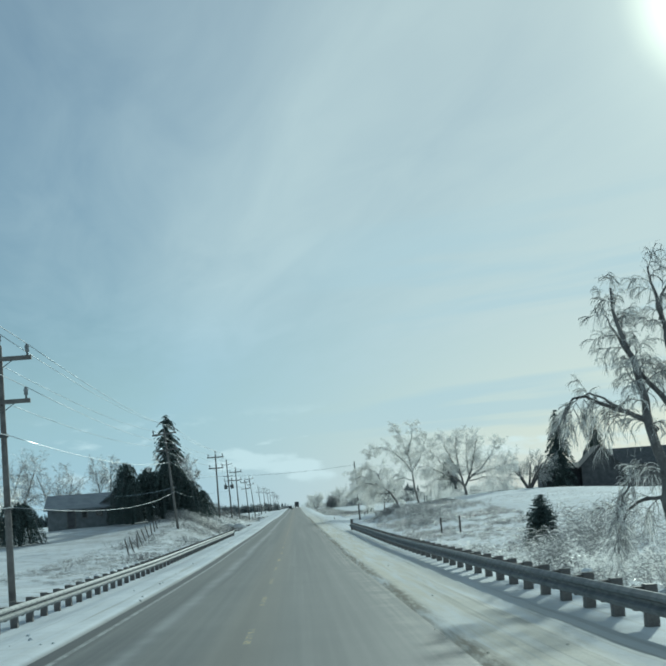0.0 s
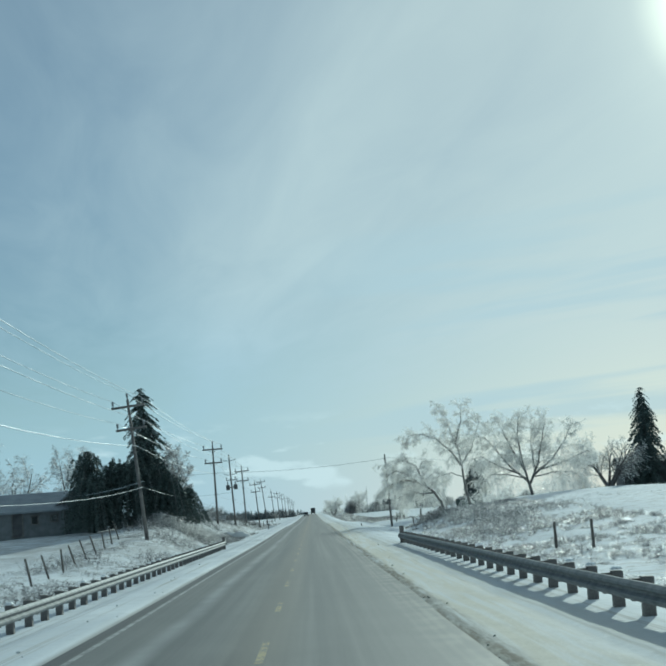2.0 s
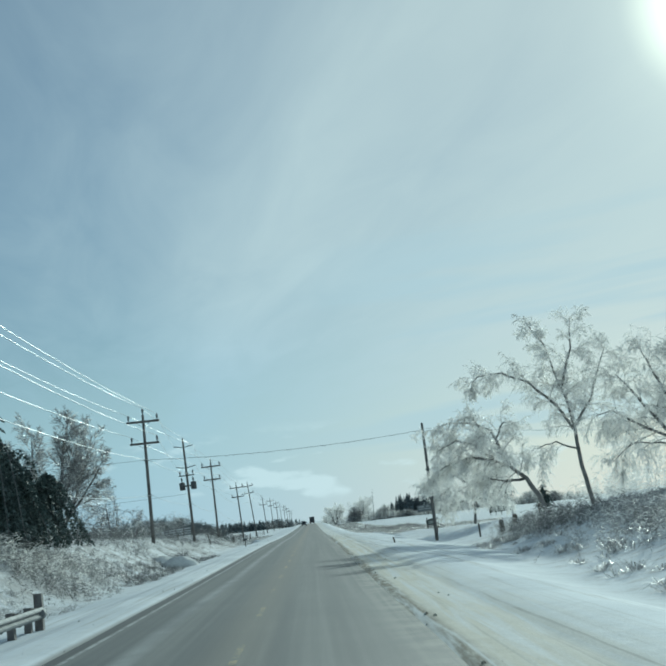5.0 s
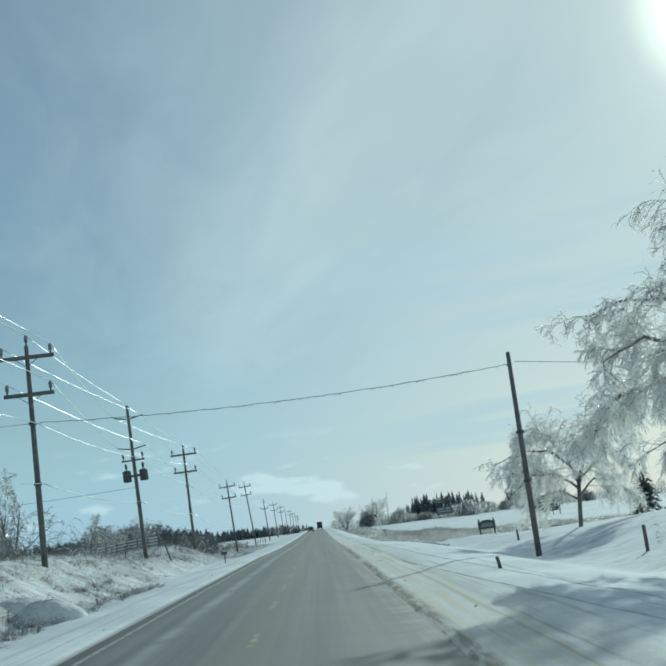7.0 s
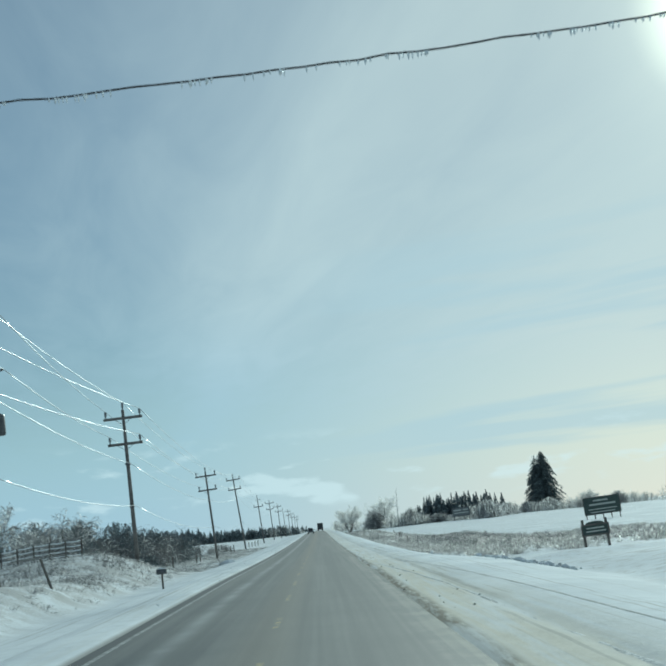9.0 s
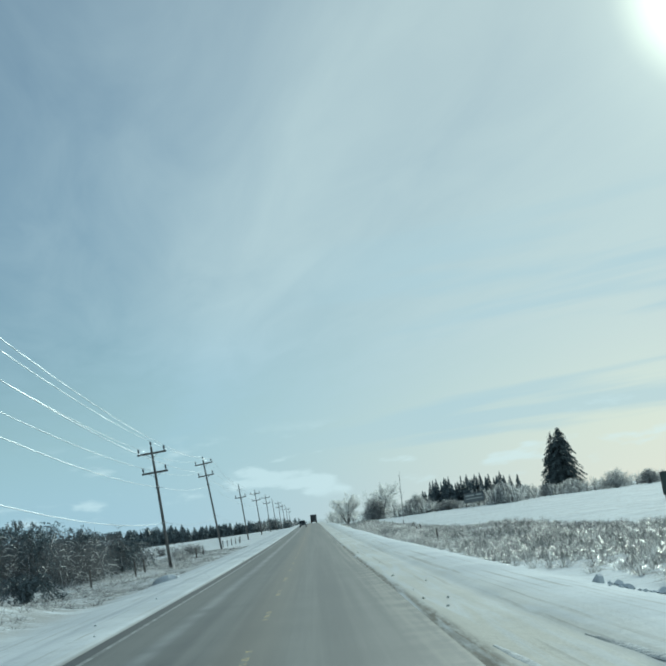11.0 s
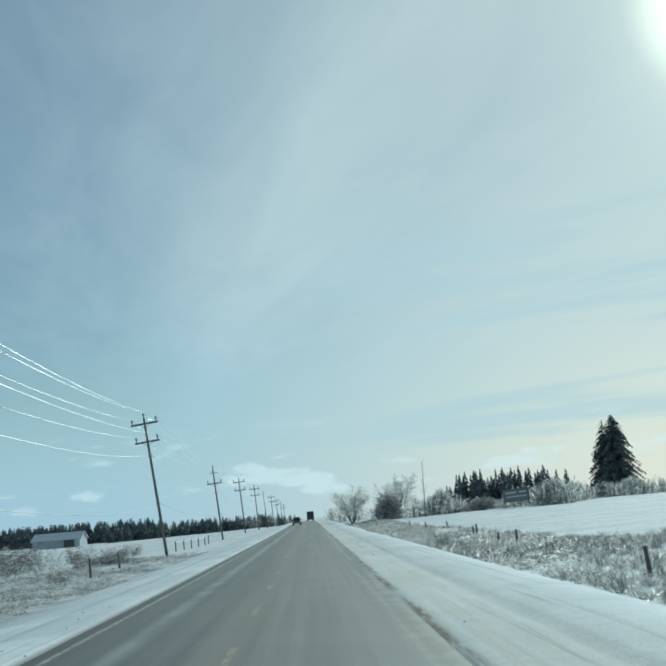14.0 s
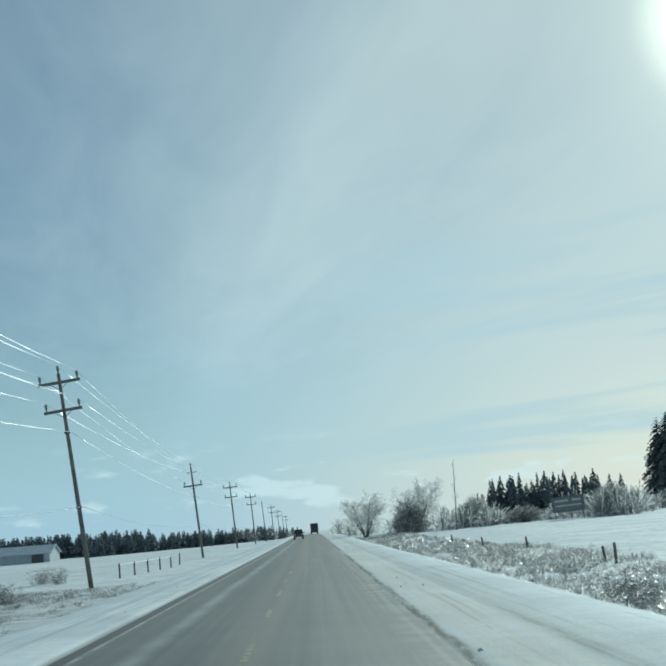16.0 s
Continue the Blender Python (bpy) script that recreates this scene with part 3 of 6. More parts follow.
def guardrail(side, x, y_end, y_start, top):
    """side: +1 right of the road, -1 left; the beam faces the road."""
    rail = thing("guardrail", "galvanised W-beam guardrail on wooden posts set in snow", "guardrail", "guardrails")
    post = boxes(((0, 0, -0.38), (0.18, 0.2, 1.25))).mesh("post", [POLE_WOOD])
    block = boxes(((0, 0, 0), (0.18, 0.16, 0.34))).mesh("block", [POST_WOOD])
    cap = Shape()
    cap.box((0, 0, 0.02), (0.19, 0.22, 0.05), taper=0.6)
    cap = cap.mesh("snow_cap", [SNOW_HEAP], True)
    beam = w_beam(4.15).mesh("beam", [STEEL])
    y, k = y_end - 0.5, 0
    r = random.Random(4 + side)
    while y > y_start:
        z = float(road_z(y)) + top
        p = new("post", post)
        p.parent, p.matrix_basis = rail, pose(x + side * 0.27, y, z - 0.22, r.uniform(-2, 2), r.uniform(-2, 2), r.uniform(-4, 4))
        b = new("block", block)
        b.parent, b.matrix_basis = rail, pose(x + side * 0.11, y, z - 0.17)
        if r.random() < 0.3:
            c = new("snow_cap", cap)
            c.parent, c.matrix_basis = rail, pose(x + side * 0.27, y, z + 0.055)
        if k % 2 == 0:
            dz = float(road_z(y + 0.5) - road_z(y - 3.6)) / 4.1
            m = new("beam", beam)
            m.parent = rail
            turn = 0 if side < 0 else 180
            if side < 0:
                m.matrix_basis = pose(x, y - 3.6, float(road_z(y - 3.6)) + top - 0.16, math.degrees(math.atan(dz)), 0, 0)
            else:
                m.matrix_basis = pose(x, y + 0.5, float(road_z(y + 0.5)) + top - 0.16, -math.degrees(math.atan(dz)), 0, 180)
        y -= 2.05
        k += 1
    # end post with a marker board
    z = float(road_z(y_end))
    part("end_post", boxes(((x + side * 0.1, y_end + 0.15, z + top - 0.32), (0.22, 0.24, 1.35))), POLE_WOOD, rail)
    nose = Shape()
    nose.tube([(x, y_end - 0.4, z + top - 0.17), (x + side * 0.02, y_end + 0.05, z + top - 0.18), (x + side * 0.2, y_end + 0.34, z + top - 0.2)], [0.15, 0.15, 0.1], 8)
    part("end_terminal", nose, STEEL, rail, "flared steel end terminal", True)
    return rail


METRIC = []
METRIC.append(guardrail(-1, -6.08, 150.0, -16, 0.37))
METRIC.append(guardrail(1, 5.66, 118.2, -16, 0.68))


# ---------------------------------------------------------------- power line
ARM_TOP, ARM_LOW = -0.45, -1.75


def insulator(s, x, y, z):
    s.tube([(x, y, z), (x, y, z + 0.10), (x, y, z + 0.12), (x, y, z + 0.22), (x, y, z + 0.25), (x, y, z + 0.36)], [0.035, 0.035, 0.075, 0.06, 0.085, 0.03], 6)


def utility_pole(x, y, height, lean, kind, sink=0.4):
    """lean: metres by which the top stands off to -x. Returns the wire points in the world."""
    z0 = gz(x, y)
    pole = thing("utility_pole", "weathered wooden utility pole with crossarms" if kind != "bare" else "weathered bare wooden utility pole", "utility pole", "power line poles")
    ang = math.atan2(-lean, height)
    m = pose(x, y, z0 - sink, 0, math.degrees(ang), random.uniform(-2, 2))
    pole.matrix_basis = m
    h = height + sink - (0.24 if kind in ("arms", "single") else 0.0)
    s = Shape()
    s.tube([(0, 0, 0), (0, 0, h * 0.5), (0, 0, h - 0.06), (0, 0, h)], [0.112, 0.098, 0.076, 0.06] if kind != "bare" else [0.105, 0.092, 0.07, 0.05], 10)
    part("shaft", s, POLE_WOOD, pole, smooth=True)
    pts = []
    if kind in ("arms", "single"):
        for dz, wid in ((ARM_TOP, 1.95), (ARM_LOW, 1.75)) if kind == "arms" else ((ARM_LOW, 1.75),):
            part("crossarm", boxes(((0, -0.17, h + dz), (wid, 0.11, 0.13))), POLE_WOOD, pole)
            for sgn in (-1, 1):
                br = Shape()
                br.box((sgn * 0.24, -0.19, h + dz - 0.17), (0.52, 0.012, 0.022), turn=Matrix.Rotation(radians(-sgn * 35), 3, "Y"))
                part("brace", br, DARK_STEEL, pole)
            for q in (-wid / 2 + 0.12, wid / 2 - 0.12):
                i = Shape()
                insulator(i, q, -0.17, h + dz + 0.06)
                part("insulator", i, PORCELAIN, pole, smooth=True)
                pts.append(m @ Vector((q, -0.17, h + dz + 0.42)))
        if kind == "single":
            for sg in (-1, 1):
                st = Shape()
                st.tube([(sg * 0.06, 0, h - 0.55), (sg * 0.42, 0, h - 0.5)], [0.03, 0.03], 6)
                part("standoff", st, DARK_STEEL, pole)
                pts.append(m @ Vector((sg * 0.42, 0, h - 0.46)))
        i = Shape()
        insulator(i, 0, 0, h)
        part("insulator", i, PORCELAIN, pole, smooth=True)
        pts.append(m @ Vector((0, 0, h + 0.36)))
    elif kind == "cans":
        for dz, sg in ((-0.7, 1), (-0.7, -1), (-2.3, 1), (-2.3, -1)):
            a = Shape()
            a.tube([(sg * 0.1, 0, h + dz), (sg * 0.75, 0, h + dz + 0.12)], [0.035, 0.03], 6)
            part("standoff", a, DARK_STEEL, pole)
            pts.append(m @ Vector((sg * 0.75, 0, h + dz + 0.14)))
        pts.append(m @ Vector((0, 0, h + 0.05)))
        part("cutout_bar", boxes(((0, -0.16, h - 2.9), (1.2, 0.07, 0.08))), POLE_WOOD, pole)
        for sg in (-1, 1):
            t = Shape()
            t.tube([(sg * 0.44, 0, h - 4.0), (sg * 0.44, 0, h - 3.96), (sg * 0.44, 0, h - 3.5), (sg * 0.44, 0, h - 3.44), (sg * 0.44, 0, h - 3.38)], [0.19, 0.22, 0.22, 0.23, 0.1], 12)
            insulator(t, sg * 0.44, 0, h - 3.4)
            can = part("transformer", t, DARK_STEEL, pole, "grey steel transformer can", True)
            part("hanger", boxes(((sg * 0.18, 0, h - 3.7), (0.25, 0.08, 0.12))), DARK_STEEL, can)
            c = Shape()
            insulator(c, sg * 0.5, -0.16, h - 2.86)
            part("insulator", c, PORCELAIN, pole, smooth=True)
    for q in (h - 2.75, h * 0.4):
        band = Shape()
        band.tube([(0, 0, q - 0.05), (0, 0, q + 0.05)], [0.14, 0.14], 10)
        part("band", band, DARK_STEEL, pole)
    low = m @ Vector((0.16, 0, h - 2.75))
    tel = m @ Vector((0.18, 0, h * 0.4))
    return pts, low, tel


POLES = ((-7.0, -14, 8.6, 0.1, "arms"), (-7.5, 40.4, 8.0, 0.1, "arms"), (-8.45, 108.3, 8.4, 0.75, "arms"), (-8.1, 161.0, 7.9, 0.1, "arms"), (-7.75, 185.0, 8.1, 0.35, "cans"),
         (-8.0, 215.3, 7.92, 0.25, "arms"), (-8.4, 272.4, 8.4, 0.55, "arms"), (-8.85, 329.0, 10.15, 1.05, "arms"), (-8.95, 391.5, 8.6, 0.65, "single"),
         (-9.0, 448, 8.8, 0.5, "arms"), (-9.0, 505, 8.9, 0.4, "arms"), (-9.0, 560, 8.8, 0.5, "bare"), (-9.0, 618, 9.0, 0.3, "arms"), (-9.0, 680, 9.0, 0.4, "arms"), (-9.0, 740, 9.2, 0.3, "bare"), (-9.0, 800, 9.2, 0.3, "arms"))
line_points = []
for px, py, ph, pl, pk in POLES:
    pts, low, tel = utility_pole(px, py, ph, pl, pk)
    if pk == "bare":
        pts = []
    line_points.append((pts, low, tel))


def sagging(a, b, sag, n=12):
    a, b = Vector(a), Vector(b)
    return [a.lerp(b, i / n) - Vector((0, 0, 4 * sag * (i / n) * (1 - i / n))) for i in range(n + 1)]


def wire(points, sag, radius, mat, label, name="overhead_wire", thin_from=None):
    """thin_from: the stretch of y in which the ice is thick; outside it the wire is almost bare."""
    t = thing(name, label, "wire", "overhead wires")
    for a, b in zip(points[:-1], points[1:]):
        bare = thin_from is not None and not thin_from[0] < (a.y + b.y) / 2 < thin_from[1]
        s = Shape()
        p = sagging(a, b, sag * (b - a).length / 55.0)
        s.tube(p, [radius * (0.7 if bare else 1.0)] * len(p), 5)
        part("span", s, WIRE if bare else mat, t, smooth=True)
    return t


for k in range(5):
    wire([p[k] for p, _, _ in line_points if p], 0.32, 0.0155, ICE, "power conductor wire sheathed in bright ice", thin_from=(110, 900))
wire([p for _, p, _ in line_points], 0.4, 0.0155, ICE, "neutral wire sheathed in ice between poles")
wire([p for _, _, p in line_points], 0.5, 0.017, ICE, "communication cable sheathed in ice between poles", thin_from=(190, 300))

# the pole across the road and its cable
utility_pole(8.52, 159.7, 6.92, 0.22, "bare")
span_a, span_b = Vector((8.4, 159.7, 6.93)), Vector((-7.95, 161.0, 6.70))
service = thing("service_cable", "dark service cable hung with small icicles across the road", "cable", "overhead wires")
path = sagging(span_a, span_b, 0.3, 60)
rr = random.Random(8)
path = [p + Vector((0, 0, rr.uniform(-0.012, 0.012))) for p in path]
s = Shape()
s.tube(path, [0.010] * len(path), 6)
part("cable", s, CABLE, service, smooth=True)
s = Shape()
for i in range(320):
    f = rr.random() * 0.999 * (len(path) - 1)
    if noise.noise(Vector((f * 0.55, 3.1, 0))) < -0.05:
        continue
    p = path[int(f)].lerp(path[int(f) + 1], f - int(f))
    ln = rr.uniform(0.012, 0.06)
    s.tube([p + Vector((0, 0, 0.005)), p - Vector((0, 0, 0.02 + ln * 0.4)), p - Vector((0, 0, 0.02 + ln))], [0.013, 0.009, 0.002], 4)
tagged(part("icicle_fringe", s, ICE, service, "fringe of small clear icicles"), kind="stuff")

for a, c in ((Vector((-8.0, 161.1, 6.7)), Vector((-34, 158, 7.2))), (Vector((-7.85, 185.1, 5.1)), Vector((-40, 196, 5.2))), (Vector((-8.5, 108.4, 4.95)), Vector((-17.6, 130.4, 4.9))), (Vector((8.5, 159.8, 7.0)), Vector((24, 158, 5.6)))):
    wire([a, c], 0.6, 0.013, ICE, "service drop wire sheathed in ice", "service_drop")


# ---------------------------------------------------------------- trees
TWIG = [1.0]


def grow(rnd, stem, limbs, twigs, start, way, length, radius, spec, depth=0):
    """A limb and all that grows from it. spec: one row a level of (steps, wobble, pull, children, child length, child angle)."""
    n, wob, pull, kids, klen, kang = spec[depth]
    pts, rad, p, d = [start], [radius], start.copy(), way.normalized()
    last = depth == len(spec) - 1
    for i in range(n):
        d = d + Vector((rnd.uniform(-wob, wob), rnd.uniform(-wob, wob), rnd.uniform(-wob, wob))) + Vector((0, 0, pull * (0.35 + i / n)))
        d.normalize()
        p = p + d * (length / n)
        pts.append(p.copy())
        rad.append(radius * (1 - 0.75 * (i + 1) / n))
    if last:
        w = rnd.uniform(0.012, 0.028) * TWIG[0]
        twigs.ribbon(pts, [w * (1 - 0.4 * i / n) for i in range(n + 1)])
        return
    if depth < 2:
        (stem if depth == 0 else limbs).tube(pts, rad, 8 if depth == 0 else 5, cap=depth == 0)
    else:
        twigs.tube(pts, [max(q, 0.010) for q in rad], 3, cap=False)
    first = 0.3 if depth == 0 else 0.12
    for k in range(kids):
        f = first + (0.995 - first) * (k + rnd.random()) / kids
        i = min(int(f * n), n - 1)
        q = pts[i].lerp(pts[i + 1], f * n - i)
        dd = (pts[i + 1] - pts[i]).normalized()
        side = dd.cross(Vector((rnd.uniform(-1, 1), rnd.uniform(-1, 1), rnd.uniform(-1, 1))))
        if side.length < 1e-4:
            continue
        a = radians(kang * rnd.uniform(0.7, 1.25))
        w = dd * math.cos(a) + side.normalized() * math.sin(a)
        r = (rad[i] * (1 - f) + rad[i + 1] * f) * rnd.uniform(0.3, 0.48)
        grow(rnd, stem, limbs, twigs, q, w, klen * length * rnd.uniform(0.6, 1.2) * (1.15 - 0.5 * f), max(r, 0.012), spec, depth + 1)


def bare_tree(name, x, y, seed, trunk, spec, label, radius, way=(0, 0, 1), stems=1, bark=None, ice=None, spread=0.25, group="icy bare trees", sink=0.15, ways=()):
    """A leafless tree under ice: trunk, limbs and a crown of fine twigs. ways: rows of (direction, length, start height) in place of even stems."""
    rnd = random.Random(seed)
    stem, limbs, twigs = Shape(), Shape(), Shape()
    for w, ln, z0 in ways:
        grow(rnd, stem, limbs, twigs, Vector((w[0] * z0 * 0.5, 0, z0)), Vector(w), ln, radius * (0.75 if z0 else 1.0), spec)
    for k in range(0 if ways else stems):
        w = Vector(way)
        if stems > 1:
            a = 2 * math.pi * (k + rnd.random() * 0.6) / stems
            w = w + Vector((math.cos(a) * spread, math.sin(a) * spread, 0))
        b = Vector((rnd.uniform(-0.1, 0.1), rnd.uniform(-0.1, 0.1), 0)) * (stems > 1)
        grow(rnd, stem, limbs, twigs, b, w, trunk * (rnd.uniform(0.8, 1.1) if stems > 1 else 1), radius, spec)
    t = thing(name, label, "tree", group, pose(x, y, gz(x, y) - sink))
    part("trunk", stem, bark or BARK, t, "dark forked trunk" if bark is None else "grey trunk", True)
    tagged(part("limb_mass", limbs, bark or BARK, t, "dark spreading limbs", True), kind="stuff")
    tagged(part("crown", twigs, ice or ICY_TWIG, t, "crown of fine twigs glazed with ice"), kind="stuff")
    return t


def limbed_tree(name, x, y, seed, stems, label, spec, bark=None, ice=None, group="icy bare trees", per_metre=2.6, reach=1.5, sink=0.25, rise=0.15, slim=0.38):
    """A leafless tree on given main limbs. stems: rows of (base radius, [(x, z), ...]) from its foot."""
    rnd = random.Random(seed)
    stem, limbs, twigs = Shape(), Shape(), Shape()
    for k, (radius, line) in enumerate(stems):
        drift, pts = rnd.uniform(-0.5, 0.5), []
        for i in range(len(line) - 1):
            for j in range(3):
                f = j / 3
                pts.append(Vector((line[i][0] * (1 - f) + line[i + 1][0] * f + rnd.uniform(-0.03, 0.03), 0, line[i][1] * (1 - f) + line[i + 1][1] * f + rnd.uniform(-0.03, 0.03))))
        pts.append(Vector((line[-1][0], 0, line[-1][1])))
        n = len(pts) - 1
        for i, p in enumerate(pts):
            p.y = drift * (i / n) ** 1.3 * (0 if k == 0 else 2.0) + rnd.uniform(-0.04, 0.04)
        rad = [radius * (1 - 0.85 * i / n) for i in range(n + 1)]
        (stem if k == 0 else limbs).tube(pts, rad, 9 if k == 0 else 6)
        length = sum((b - a).length for a, b in zip(pts[:-1], pts[1:]))
        count = int(length * per_metre)
        first = 0.42 if k == 0 else 0.15
        for c in range(count):
            f = first + (1 - first) * (c + rnd.random()) / count
            i = min(int(f * n), n - 1)
            q = pts[i].lerp(pts[i + 1], min(f * n - i, 1.0))
            d = (pts[i + 1] - pts[i]).normalized()
            side = d.cross(Vector((rnd.uniform(-1, 1), rnd.uniform(-1, 1), rnd.uniform(-1, 1)))).normalized()
            a = radians(rnd.uniform(30, 62))
            grow(rnd, stem, limbs, twigs, q, d * math.cos(a) + side * math.sin(a) + Vector((0, 0, rise)), reach * rnd.uniform(0.6, 1.25) * (1.2 - 0.6 * f), max(rad[i] * slim, 0.008), spec, 1)
    t = thing(name, label, "tree", group, pose(x, y, gz(x, y) - sink))
    part("trunk", stem, bark or BARK, t, "grey curved trunk", True)
    tagged(part("limb_mass", limbs, bark or BARK, t, "dark spreading limbs", True), kind="stuff")
    tagged(part("crown", twigs, ice or ICY_TWIG, t, "curtains of fine twigs glazed with ice"), kind="stuff")
    return t


def spruce(name, height, width, seed, mat=None, whorls=26, per=9, droop=0.35, ragged=0.25, bottom=0.04, blades=7, label="", at=None, group="spruces", power=0.85, small=0.8):
    """A conifer: tapered trunk and tiers of drooping boughs, each with many needle sprays."""
    rnd = random.Random(seed)
    t = thing(name, label or "dark green spruce tree with ice on its boughs", "tree", group, at)
    s = Shape()
    s.tube([(0, 0, -0.2), (0.02, 0.01, height * 0.5), (0, 0, height * 0.97)], [width * 0.045, width * 0.03, 0.01], 7)
    part("trunk", s, BARK, t)
    c = Shape()
    for k in range(whorls):
        f = bottom + (0.985 - bottom) * k / (whorls - 1)
        z = height * f
        reach = width * 0.5 * (1 - f) ** power + 0.12
        for j in range(per if f < 0.8 else max(4, per // 2)):
            a = rnd.uniform(0, 2 * math.pi)
            ln = reach * (1 + rnd.uniform(-ragged, ragged * 0.8))
            d = Vector((math.cos(a), math.sin(a), 0))
            side = Vector((-math.sin(a), math.cos(a), 0))
            zz = z + rnd.uniform(-0.5, 0.5) * height / whorls
            for b in range(blades):
                q = (b + 0.6) / blades
                p = d * ln * q + Vector((0, 0, zz - droop * ln * q * q))
                w = min(ln * (0.5 - 0.3 * q), small) * rnd.uniform(0.6, 1.2)
                for sg in (-1, 1):
                    e = p + d * w * 0.45 + side * sg * w * 0.55 - Vector((0, 0, w * rnd.uniform(0.15, 0.6)))
                    c.blade(p, e, w * 0.3, bend=Vector((0, 0, rnd.uniform(-0.05, 0.1) * w)))
            tip = d * ln * 1.05 + Vector((0, 0, zz - droop * ln))
            c.blade(d * ln * 0.93 + Vector((0, 0, zz - droop * ln * 0.87)), tip, min(ln * 0.15, small * 0.3))
    part("crown", c, mat or NEEDLES, t, "dense dark needle boughs")
    return t


def evergreen_clump(name, x, y, height, width, seed, label, mat=None, group="evergreen shrubs", lean=(0, 0), boughs=120, sprays=42):
    """A rounded, heavy evergreen bowed by ice: boughs that arch out and hang."""
    rnd = random.Random(seed)
    t = thing(name, label, "shrub", group, pose(x, y, gz(x, y) - 0.1))
    s, c = Shape(), Shape()
    fine = 0.10 + 0.009 * width
    for k in range(boughs):
        a, f = rnd.uniform(0, 2 * math.pi), rnd.random() ** 0.6
        rise = height * rnd.uniform(0.55, 1.0)
        out = width * 0.5 * f
        d = Vector((math.cos(a) + lean[0], math.sin(a) + lean[1], 0))
        pts = []
        for i in range(7):
            q = i / 6
            pts.append(Vector((0, 0, rise * math.sin(min(q * 3.04, 3.04)) * (1 - 0.15 * f * q))) + d * out * q ** 1.2)
        if k % 10 == 0:
            s.tube(pts, [0.03 * (1 - i / 7) + 0.01 for i in range(7)], 4)
        for i in range(1, 7):
            for b in range(sprays):
                p = pts[i - 1].lerp(pts[i], rnd.random())
                e = p + Vector((rnd.uniform(-1, 1), rnd.uniform(-1, 1), rnd.uniform(-1.1, 0.5))) * fine
                c.blade(p, e, fine * 0.42)
    tagged(part("stem_mass", s, BARK, t), kind="stuff")
    part("foliage", c, mat or NEEDLES, t, "dark drooping evergreen foliage")
    return t


def thicket(name, x, y, w, d, h, seed, count, label, ice=None, group="icy thickets"):
    """Brush: many thin stems from the ground, arched over by ice."""
    rnd = random.Random(seed)
    t = thing(name, label, "bush", group, pose(x, y, gz(x, y)))
    s = Shape()
    z0 = gz(x, y)
    for k in range(count):
        bx, by = rnd.gauss(0, 0.28) * w, rnd.gauss(0, 0.28) * d
        p = Vector((bx, by, gz(x + bx, y + by) - z0 - 0.05))
        d0 = Vector((rnd.uniform(-0.5, 0.5), rnd.uniform(-0.5, 0.5), 1)).normalized()
        ln, n = h * rnd.uniform(0.6, 1.25), 5
        pts = [p]
        for i in range(n):
            d0 = (d0 + Vector((rnd.uniform(-0.2, 0.2), rnd.uniform(-0.2, 0.2), -0.16 * i / n))).normalized()
            p = p + d0 * ln / n
            pts.append(p)
        s.ribbon(pts, [0.017 * h ** 0.5 * (1 - 0.7 * i / n) for i in range(n + 1)])
        for j in range(16):
            q = pts[rnd.randint(1, n)]
            e = Vector((rnd.uniform(-1, 1), rnd.uniform(-1, 1), rnd.uniform(-0.5, 0.7))) * ln * 0.28
            s.ribbon([q, q + e * 0.55, q + e - Vector((0, 0, ln * 0.07))], [0.014 * h ** 0.5, 0.012 * h ** 0.5, 0.008])
    tagged(part("brushwood", s, ice or ICY_TWIG, t), kind="stuff")
    return t


#           steps wobble pull kids klen angle
ROUND = ((7, 0.09, 0.02, 11, 0.60, 42), (8, 0.14, 0.0, 13, 0.42, 44), (6, 0.20, -0.10, 15, 0.62, 46), (4, 0.16, -0.4, 0, 0, 0))
YARD = ((7, 0.08, 0.03, 12, 0.5, 36), (6, 0.16, -0.02, 11, 0.46, 40), (5, 0.2, -0.10, 9, 0.6, 44), (4, 0.2, -0.35, 0, 0, 0))
SMALL = ((6, 0.12, 0.0, 9, 0.6, 42), (6, 0.18, -0.06, 10, 0.42, 42), (5, 0.22, -0.14, 8, 0.5, 45), (3, 0.2, -0.4, 0, 0, 0))

# beside the road on the right
ARCHED = ((1, 0, 0, 0, 0, 0), (7, 0.2, -0.18, 12, 0.5, 46), (6, 0.22, -0.32, 10, 0.75, 40), (5, 0.18, -0.5, 0, 0, 0))
TWIG[0] = 0.32
